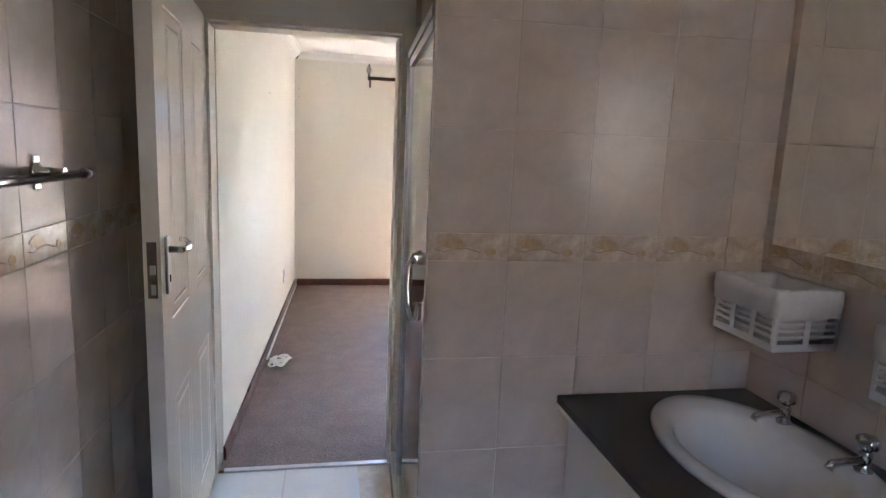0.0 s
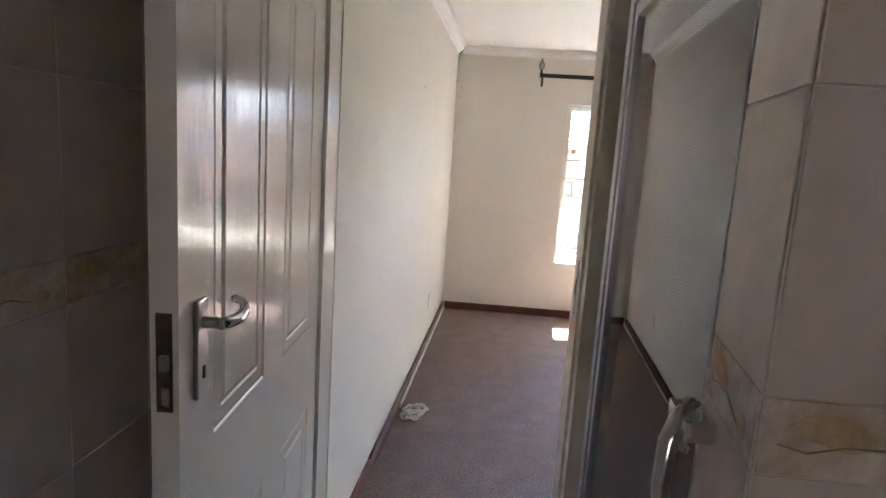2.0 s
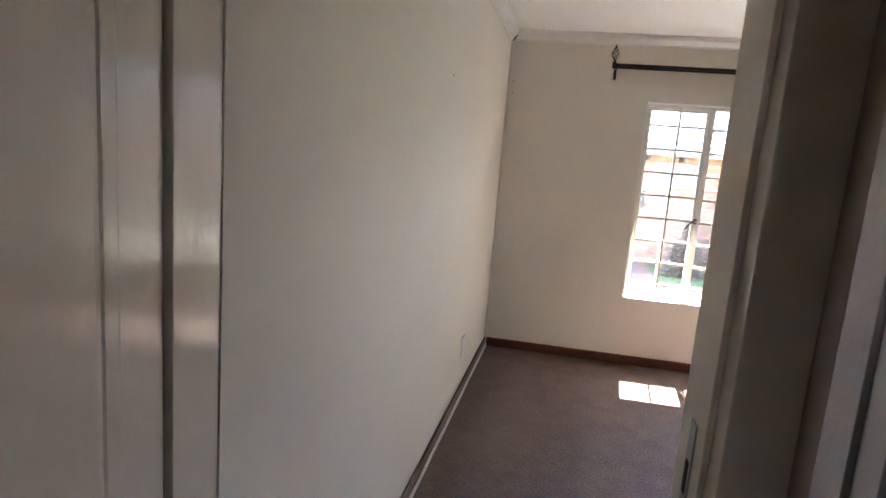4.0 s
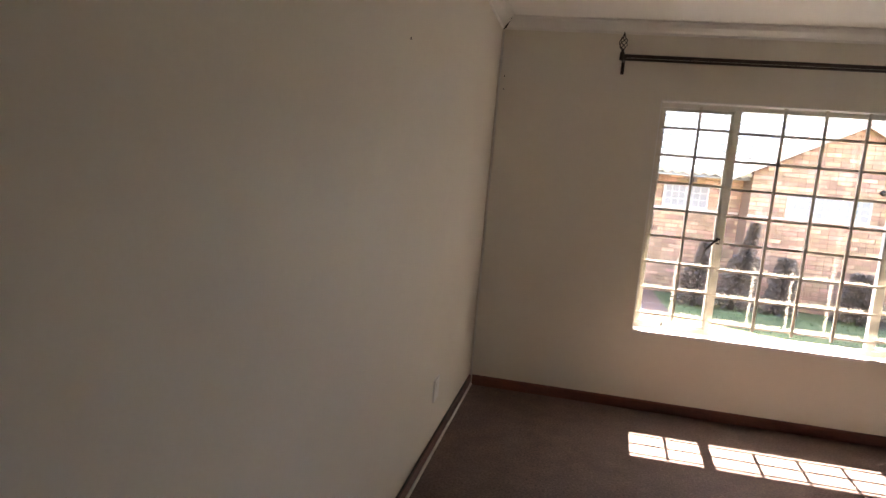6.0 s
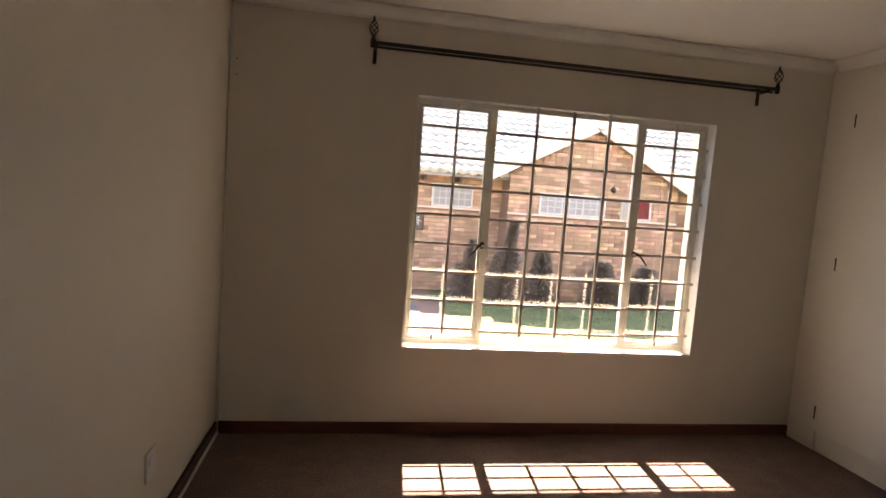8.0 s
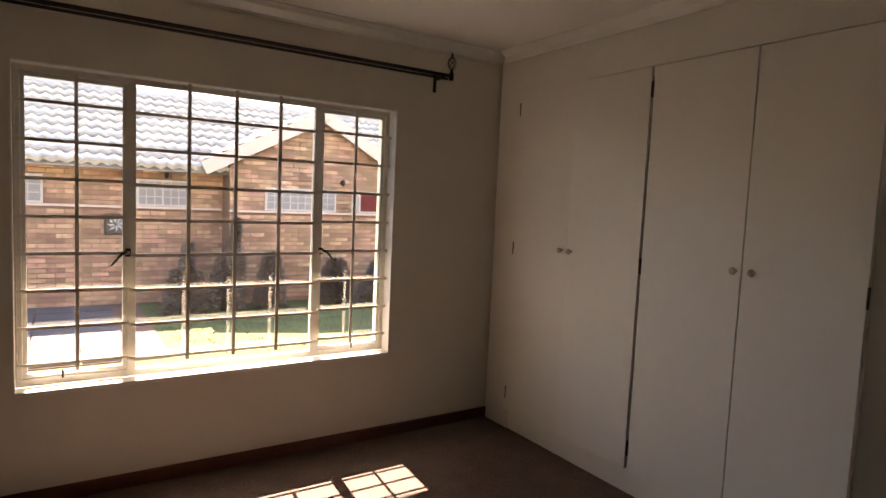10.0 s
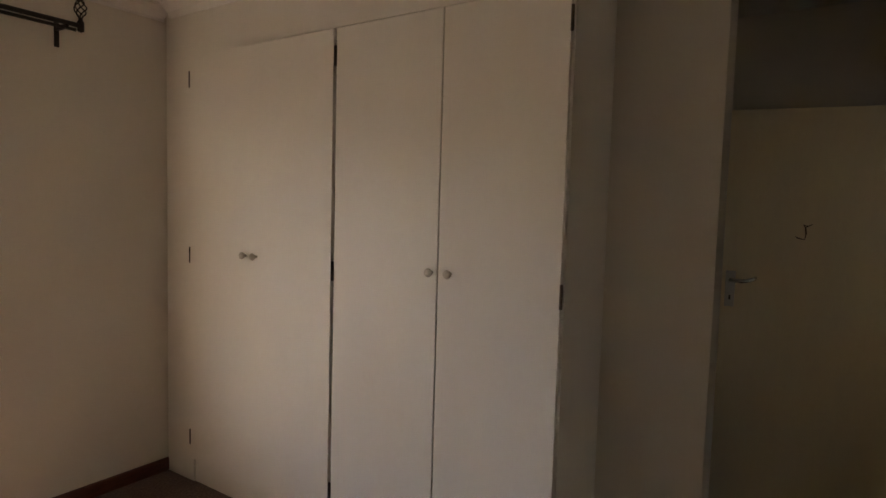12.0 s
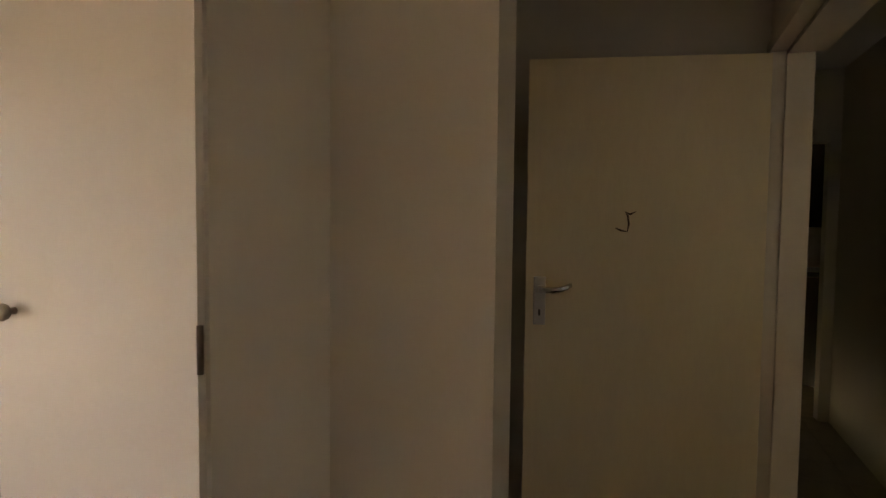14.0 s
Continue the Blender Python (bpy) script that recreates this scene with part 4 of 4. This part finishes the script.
bmesh.ops.recalc_face_normals(bm, faces=bm.faces)
hw = part("wall", bm, M_MORTAR, house, "mortar behind the face bricks, joint shade put into its colour")

# roof: waved tiles in courses
PITCH, RY = 0.57, 16.0


def tile_sheet(bm, x0, x1, y0, y1, z_at, pitch_len=0.23, wave=0.17, amp=0.020):
    n = max(1, int((y1 - y0) / pitch_len))
    for c in range(n):
        ya, yb = y0 + c * (y1 - y0) / n, y0 + (c + 1) * (y1 - y0) / n + 0.02
        for k in range(int((x1 - x0) / wave)):
            xa = x0 + k * wave
            pts = []
            for j in range(6):
                u = j / 5
                pts.append((xa + u * wave, amp * math.sin(2 * math.pi * u)))
            lo = [bm.verts.new((x, ya, z_at(ya) + 0.060 + w)) for x, w in pts]
            hi = [bm.verts.new((x, yb, z_at(yb) + 0.012 + w)) for x, w in pts]
            un = [bm.verts.new((x, ya + 0.05, z_at(ya) + 0.004 + w)) for x, w in pts]
            for j in range(5):
                bm.faces.new((lo[j], lo[j + 1], hi[j + 1], hi[j])).smooth = True
                bm.faces.new((un[j], un[j + 1], lo[j + 1], lo[j]))


bm = bmesh.new()
tile_sheet(bm, -4.2, 12.2, 13.55, RY, lambda y: EZ + 0.04 + PITCH * (y - 13.55))
roof = part("roof", bm, M_ROOF, house, "sun-bleached grey waved concrete roof tiles")
tagged(roof, kind="stuff")
bm = bmesh.new()
v = [bm.verts.new(p) for p in ((-4.2, 13.6, EZ), (12.2, 13.6, EZ), (12.2, RY, EZ + PITCH * (RY - 13.6)), (-4.2, RY, EZ + PITCH * (RY - 13.6)),
                               (12.2, 20.4, EZ), (-4.2, 20.4, EZ))]
bm.faces.new((v[0], v[1], v[2], v[3]))
bm.faces.new((v[3], v[2], v[4], v[5]))
bm.faces.new((v[5], v[4], v[1], v[0]))
bm.faces.new((v[1], v[4], v[2]))
bm.faces.new((v[0], v[3], v[5]))
bmesh.ops.recalc_face_normals(bm, faces=bm.faces)
part("roof_deck", bm, M_ROOF, house)
part("ridge", tube(bmesh.new(), [(-4.2, RY, EZ + 0.06 + PITCH * (RY - 13.55)), (12.2, RY, EZ + 0.06 + PITCH * (RY - 13.55))], 0.09, 10), M_ROOF, house)
# gable roof slopes behind the barge boards
for s, xe, ze in ((-1, 2.77, 1.80), (1, 6.62, 1.70)):
    bm = bmesh.new()
    a, b = Vector((xe, 0, ze)), Vector((GPX - 0.03 * s, 0, GPZ + 0.06))
    nv = Vector((-(b - a).z, 0, (b - a).x)).normalized() * (0.10 if s < 0 else -0.10)
    vs = []
    for y in (HY - 0.22, HY - 0.19):
        vs.append([bm.verts.new((p.x, y, p.z)) for p in (a - nv, b - nv, b + nv, a + nv)])
    for i in range(4):
        bm.faces.new((vs[0][i], vs[0][(i + 1) % 4], vs[1][(i + 1) % 4], vs[1][i]))
    bm.faces.new(vs[0])
    bm.faces.new(vs[1][::-1])
    bmesh.ops.recalc_face_normals(bm, faces=bm.faces)
    part("barge_board", bm, M_BARGE, house, "pale painted barge board along the gable")
    bm = bmesh.new()
    q = [(a.x, HY - 0.19, a.z + 0.03), (b.x, HY - 0.19, b.z + 0.03), (b.x, 16.0, b.z + 0.03), (a.x, 14.2, a.z + 0.03)]
    bm.faces.new([bm.verts.new(p) for p in q])
    bm.faces.new([bm.verts.new((p[0], p[1], p[2] - 0.04)) for p in q][::-1])
    part("gable_roof", bm, M_ROOF, house)
    if s < 0:
        bm = bmesh.new()
        rise = (b.z - a.z) / (b.x - a.x)
        tile_sheet(bm, HY - 0.2, 15.9, 0.0, b.x - a.x - 0.16, lambda u: a.z + 0.08 + rise * u)
        for vert in bm.verts:
            vert.co = Vector((a.x + vert.co.y, vert.co.x, vert.co.z))
        bmesh.ops.recalc_face_normals(bm, faces=bm.faces)
        tagged(part("gable_tiles", bm, M_ROOF, house), kind="stuff")
bm = bmesh.new()
peak = [(GPX - 0.13, GPZ + 0.05), (GPX, GPZ - 0.05), (GPX + 0.13, GPZ + 0.05), (GPX, GPZ + 0.185)]
vs = [[bm.verts.new((x, y, z)) for x, z in peak] for y in (HY - 0.226, HY - 0.186)]
bm.faces.new(vs[0])
bm.faces.new(vs[1][::-1])
for i in range(4):
    bm.faces.new((vs[0][i], vs[0][(i + 1) % 4], vs[1][(i + 1) % 4], vs[1][i]))
bmesh.ops.recalc_face_normals(bm, faces=bm.faces)
part("barge_peak", bm, M_BARGE, house)
for x in (1.75, 2.35):
    part("rafter_end", boxes((x - 0.02, 13.58, EZ - 0.10, x + 0.02, 14.0, EZ - 0.02)), M_DARKMET, house)
part("string_course", boxes((-4.0, LY - 0.03, 1.150, GX0 - 0.02, LY + 0.012, 1.185), (GX0 - 0.01, HY - 0.03, 1.150, GX1 + 0.01, HY + 0.012, 1.185)), M_BARGE, house)


def house_window(x0, x1, z0, z1, y, splits, lining, panes=(3, 3)):
    w = part("window", boxes((x0, y - 0.012, z0, x1, y + 0.014, z0 + 0.03), (x0, y - 0.012, z1 - 0.03, x1, y + 0.014, z1), (x0, y - 0.012, z0 + 0.03, x0 + 0.03, y + 0.014, z1 - 0.03),
                             (x1 - 0.03, y - 0.012, z0 + 0.03, x1, y + 0.014, z1 - 0.03)), M_FARWIN, house, "white cottage-pane window with net curtain")
    n = splits
    for k in range(n):
        a, b = x0 + 0.03 + k * (x1 - x0 - 0.06) / n, x0 + 0.03 + (k + 1) * (x1 - x0 - 0.06) / n
        part("pane", boxes((a, y + 0.002, z0 + 0.03, b, y + 0.008, z1 - 0.03)), lining, w)
        rows = [(a - 0.012, y - 0.010, z0 + 0.03, a + 0.012, y + 0.001, z1 - 0.03)]
        for j in range(1, panes[0]):
            c = a + j * (b - a) / panes[0]
            rows.append((c - 0.007, y - 0.008, z0 + 0.03, c + 0.007, y + 0.001, z1 - 0.03))
        for j in range(1, panes[1]):
            c = z0 + 0.03 + j * (z1 - z0 - 0.06) / panes[1]
            rows.append((a + 0.012, y - 0.006, c - 0.007, b - 0.012, y + 0.0005, c + 0.007))
        part("glazing_bar", boxes(*rows), M_FARWIN, w)


house_window(1.93, 2.68, 1.19, 1.60, LY, 2, M_CURT)
house_window(-0.2, 0.75, 1.19, 1.60, LY, 2, M_CURT)
house_window(3.75, 4.98, 1.19, 1.567, HY, 3, M_CURT)
house_window(5.27, 5.85, 1.19, 1.567, HY, 1, M_RED, (1, 1))
part("open_casement", boxes((5.30, HY - 0.25, 1.2, 5.33, HY - 0.02, 1.56)), M_FARWIN, house)
PX, PZ, PH = 1.66, 0.90, 0.16
plq = part("plaque", boxes((PX - PH, LY - 0.012, PZ - PH, PX + PH, LY + 0.012, PZ + PH), bevel=0.004), M_PAVE_SHADED, house, "square ornamental grey wall plaque")
part("plaque_frame", boxes((PX - PH, LY - 0.03, PZ + PH - 0.03, PX + PH, LY - 0.0125, PZ + PH), (PX - PH, LY - 0.03, PZ - PH, PX + PH, LY - 0.0125, PZ - PH + 0.03),
                           (PX - PH, LY - 0.03, PZ - PH + 0.03, PX - PH + 0.03, LY - 0.0125, PZ + PH - 0.03), (PX + PH - 0.03, LY - 0.03, PZ - PH + 0.03, PX + PH, LY - 0.0125, PZ + PH - 0.03)), M_DARKMET, plq, "dark frame")
for k in range(8):
    a0 = 2 * math.pi * k / 8
    part("leaf_ray", tube(bmesh.new(), [(PX + 0.02 * math.cos(a0), LY - 0.016, PZ + 0.02 * math.sin(a0)), (PX + 0.07 * math.cos(a0 + 0.2), LY - 0.022, PZ + 0.07 * math.sin(a0 + 0.2)), (PX + 0.118 * math.cos(a0), LY - 0.016, PZ + 0.118 * math.sin(a0))], [0.006, 0.02, 0.006], 6), M_FARWIN, plq)
part("outdoor_lamp", lathe(bmesh.new(), [(0.015, 0.0), (0.04, -0.01), (0.05, -0.04), (0.035, -0.07), (0.006, -0.08)], (5.08, HY, 1.70), 16, "Y"), M_DARKMET, house)

# the house that the camera is in: eave over the window
# unseen wall, added to hide blue sky and bounce warm sun indoors
setting("bounce_wall", boxes((-8.0, -5.2, GZ, 8.0, -5.0, 3.1)), M_BOUNCE, "tall unseen plastered wall added to bounce light into the bathroom", "wall")
eave = tagged(part("eave", boxes((-3.0, 7.222, 2.40, 8.0, 8.06, 2.44), (-3.0, 8.06, 2.40, 8.0, 8.09, 2.58)), M_BARGE), "painted eave and fascia above the window", "eave", kind="structure")
setting("roof_cover", boxes((-3.0, -2.0, 2.60, 1.7, 8.09, 2.7), (1.7, 1.7, 2.60, 9.3, 8.09, 2.7)), M_ROOF, "roof over the rooms", "roof")
setting("outer_wall", boxes((-3.0, WY0, GZ, -0.46, WY1, 2.4), (5.11, WY0, GZ, 10.0, WY1, 2.4)), M_MORTAR, "outside wall of the house", "wall")


# ---------------------------------------------------------------- shrubs against the house
def shrub(x, y, h, w, n, seed, stemmy=0.0, lean=0.0):
    rng = random.Random(seed)
    s = thing("garden_shrub", (x, y, GZ), "dark spiky garden shrub in the shade of the house", "shrub", "shrubs by the brick wall")
    stem = tube(bmesh.new(), [(x, y, GZ - 0.02), (x + lean * 0.4, y, GZ + h * 0.35), (x + lean, y, GZ + h * 0.75)], [0.05, 0.035, 0.015], 7)
    for k in range(5):
        a = rng.uniform(0, 6.28)
        z = GZ + h * rng.uniform(0.2, 0.6)
        tube(stem, [(x + lean * 0.5, y, z), (x + lean * 0.5 + 0.3 * w * math.cos(a), y + 0.2 * w * math.sin(a), z + 0.12 * h)], [0.02, 0.008], 5)
    part("trunk", stem, M_STEM, s)
    bm = bmesh.new()
    for _ in range(int(1.2 * n)):
        u = rng.random() ** 0.8
        cz = GZ + h * u
        rad = w * 0.5 * (1 - 0.75 * u if not stemmy else (1.0 - 0.75 * u if u < 0.62 else 0.30 * (1.25 - u))) * rng.random() ** 0.5
        a = rng.uniform(0, 6.28)
        c = Vector((x + lean * u + rad * math.cos(a), y + 0.6 * rad * math.sin(a), cz))
        d = Vector((math.cos(a), 0.6 * math.sin(a), rng.uniform(-0.2, 1.2))).normalized()
        ln, wd = rng.uniform(0.04, 0.11), rng.uniform(0.010, 0.022)
        side = d.cross(Vector((rng.uniform(-1, 1), rng.uniform(-1, 1), rng.uniform(-1, 1)))).normalized() * wd
        tip = c + d * ln + Vector((0, 0, -0.25 * ln))
        mid = c + d * ln * 0.5
        vs = [bm.verts.new(p) for p in (c, mid + side, tip, mid - side)]
        bm.faces.new(vs)
    part("crown", bm, M_LEAF, s)


shrub(2.44, 13.0, 1.0, 0.62, 2600, 1, stemmy=1.0, lean=0.08)
shrub(3.02, 13.05, 1.36, 0.62, 2800, 2, stemmy=1.0, lean=0.20)
shrub(3.72, 13.05, 0.86, 0.55, 2400, 3, lean=0.03)
shrub(4.86, 13.0, 0.74, 0.80, 2600, 4, lean=-0.06)
shrub(5.58, 13.05, 0.68, 0.85, 2600, 5, lean=0.08)
paving = setting("pavement", boxes((-3.0, 10.6, GZ - 0.02, 1.95, 13.98, GZ + 0.004)), M_MORTAR, "concrete paving beside the lawn, house shade put into its grey", "paving")
# pavers lie in sun; their dark colour stands in for house shade
PAVER = mesh_of("paver", boxes((-0.22, -0.22, 0, 0.22, 0.22, 0.03), bevel=0.006), M_PAVE_SHADED)
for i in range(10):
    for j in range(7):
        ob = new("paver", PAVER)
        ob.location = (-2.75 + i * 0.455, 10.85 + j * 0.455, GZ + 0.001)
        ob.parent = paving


# ---------------------------------------------------------------- tiles, the pieces of the walls and floors
tile_meshes = {}


def tile_mesh(w, h, material, deep=0.011):
    """A glazed tile standing on its centre, its face towards -y."""
    key = (round(w, 3), round(h, 3), material.name)
    if key not in tile_meshes:
        bm = bmesh.new()
        b = 0.0009
        back = [bm.verts.new((x * w / 2, deep, z * h / 2)) for x, z in ((-1, -1), (1, -1), (1, 1), (-1, 1))]
        mid = [bm.verts.new((x * w / 2, b, z * h / 2)) for x, z in ((-1, -1), (1, -1), (1, 1), (-1, 1))]
        face = [bm.verts.new((x * (w / 2 - b), 0, z * (h / 2 - b))) for x, z in ((-1, -1), (1, -1), (1, 1), (-1, 1))]
        bm.faces.new(face)
        for k in range(4):
            bm.faces.new((mid[k], mid[(k + 1) % 4], face[(k + 1) % 4], face[k]))
            bm.faces.new((back[k], back[(k + 1) % 4], mid[(k + 1) % 4], mid[k]))
        bmesh.ops.recalc_face_normals(bm, faces=bm.faces)
        tile_meshes[key] = mesh_of("tile", bm, material)
    return tile_meshes[key]


def spans(a, b, first, step):
    """The joints between a and b of a run of tiles with one joint at first."""
    k = math.floor((a - first) / step)
    cuts = []
    p = first + k * step
    while p < b:
        lo, hi = max(a, p), min(b, p + step)
        if hi - lo > 0.02:
            cuts.append((lo, hi))
        p += step
    return cuts


pat = bmesh.new()
tube(pat, [(-0.085, -0.0004, -0.006), (-0.06, -0.0004, -0.012), (-0.03, -0.0004, -0.004), (0.0, -0.0004, -0.004), (0.025, -0.0004, -0.012), (0.045, -0.0004, -0.016)], [0.0006, 0.0012, 0.001, 0.0016, 0.0014, 0.0008], 4)
SWIRL = mesh_of("swirl", pat, M_BAND_LINE)
spt = bmesh.new()
for cx, cz, rx, rz in ((-0.045, 0.010, 0.030, 0.013), (-0.028, 0.000, 0.022, 0.009), (0.055, -0.012, 0.014, 0.011)):
    vs = [spt.verts.new((cx + rx * math.cos(2 * math.pi * k / 14) * (1 + 0.15 * math.sin(3 * k)), -0.0006, cz + rz * math.sin(2 * math.pi * k / 14))) for k in range(14)]
    spt.faces.new(vs[::-1])
    lo = [spt.verts.new((v.co.x, 0.0005, v.co.z)) for v in vs]
    for k in range(14):
        spt.faces.new((vs[k], vs[(k + 1) % 14], lo[(k + 1) % 14], lo[k]))
SPOTS = mesh_of("spots", spt, M_BAND_SPOT)

TS, TH = 0.1995, 0.248
Z_BAND = (1.2535, 1.3215)
ZROWS = spans(0.0, Z_BAND[0], Z_BAND[0], TH) + [Z_BAND] + spans(Z_BAND[1], BC, Z_BAND[1], TH)


def tile_run(wall, origin, heading, u0, u1, first, rows=ZROWS):
    """Tiles over a wall whose face runs from origin along heading degrees; the face looks to the right of the run."""
    turn = Matrix.Translation(origin) @ Matrix.Rotation(radians(heading), 4, "Z")
    for a, b in spans(u0, u1, first, TS):
        for z0, z1 in rows:
            band = (z0, z1) == Z_BAND
            w, h = b - a - 0.0014, z1 - z0 - 0.0014
            ob = new("border_tile" if band else "tile", tile_mesh(w, h, M_BAND if band else M_TILE))
            ob.parent = wall
            ob.matrix_world = turn @ Matrix.Translation(((a + b) / 2, 0, (z0 + z1) / 2))
            if band and w > 0.18:
                for nm, me in (("swirl", SWIRL), ("spots", SPOTS)):
                    p = new(nm, me)
                    p.parent = ob


obs = bpy.data.objects
tile_run(obs["wall_shower"], (0.347, BF, 0), 0, 0.0, BR - 0.347, 0.947 - 0.347)
tile_run(obs["wall_shower"], (0.374, 2.026, 0), 270 - 8.5, 0.0, 0.183, 0.0)
tile_run(obs["wall_bath_west"], (BL, 0.2, 0), 90, 0.0, 2.94, 1.735 - 0.2)
tile_run(obs["wall_bath_east"], (BR, BF, 0), 270, 0.0, BF - 0.3, 0.0)

FT = 0.337
for i in range(-3, 5):
    for j in range(6):
        x, y = 0.089 + i * FT, 3.13 - (j + 0.5) * FT
        if x < BL or x > 0.36 and y > 1.7 or x > BR:
            continue
        ob = new("floor_tile", tile_mesh(FT - 0.004, FT - 0.004, M_FTILE, 0.008))
        ob.parent = floor_bath
        ob.matrix_world = Matrix.Translation((x, y, 0)) @ Matrix.Rotation(radians(-90), 4, "X")
for i in range(12):
    for j in range(3):
        ob = new("floor_tile", tile_mesh(0.29, 0.29, M_HALLT, 0.008))
        ob.parent = floor_hall
        ob.matrix_world = Matrix.Translation((4.1 + i * 0.294, 2.9 + j * 0.294, 0.008)) @ Matrix.Rotation(radians(-90), 4, "X")


# ---------------------------------------------------------------- face bricks of the neighbouring house
def brick_box(bm, x0, x1, y, z0, z1, deep):
    box(bm, x0, y, z0, x1, y + deep, z1)


BW, BH = 0.225, 0.072
WINDOWS = {HY: ((3.75, 4.98, 1.19, 1.567), (5.27, 5.85, 1.19, 1.567)), LY: ((1.93, 2.68, 1.19, 1.60), (-0.2, 0.75, 1.19, 1.60))}
rng = random.Random(7)
joined = bmesh.new()
singles = []
brick_cache = {}
for y, x0, x1, ztop in ((HY, GX0, GX1, None), (LY, -3.6, GX0, EZ), (LY, GX1, 10.0, EZ)):
    row = 0
    z = GZ
    while z < 2.74:
        a, b = x0, x1
        if ztop is None:
            if z + BH > 1.84:
                a = max(x0, x0 + (z + BH - 1.86) / (GPZ - 1.86) * (GPX - x0))
                b = min(x1, x1 - (z + BH - 1.78) / (GPZ - 1.78) * (x1 - GPX))
        elif z > ztop:
            break
        x = x0 - (BW / 2 if row % 2 else 0)
        while x < b:
            p, q = max(a, x), min(b, x + BW - 0.012)
            for wx0, wx1, wz0, wz1 in WINDOWS[y]:
                if z + BH > wz0 and z < wz1 - 0.02 and q > wx0 and p < wx1:
                    if p < wx0:
                        q = min(q, wx0)
                    elif q > wx1:
                        p = max(p, wx1)
                    else:
                        q = p
            if q - p > 0.03 and not (1.14 < z + BH / 2 < 1.19):
                if ztop is None and len(singles) < 290 and 0.1 < z < 1.12 and abs(q - p - (BW - 0.012)) < 1e-6:
                    singles.append((p, y, z))
                else:
                    brick_box(joined, p, q, y - 0.002 + rng.uniform(-0.002, 0.002), z, z + BH - 0.012, 0.02)
            x += BW
        z += BH
        row += 1
tagged(part("brickwork", joined, M_BRICK, house, "red and tan face bricks"), kind="stuff")
bm = bmesh.new()
brick_box(bm, 0, BW - 0.012, 0, 0, BH - 0.012, 0.02)
BRICK = mesh_of("brick", bm, M_BRICKO)
for p, y, z in singles:
    ob = new("brick", BRICK)
    ob.parent = hw
    ob.location = (p, y - 0.002, z)
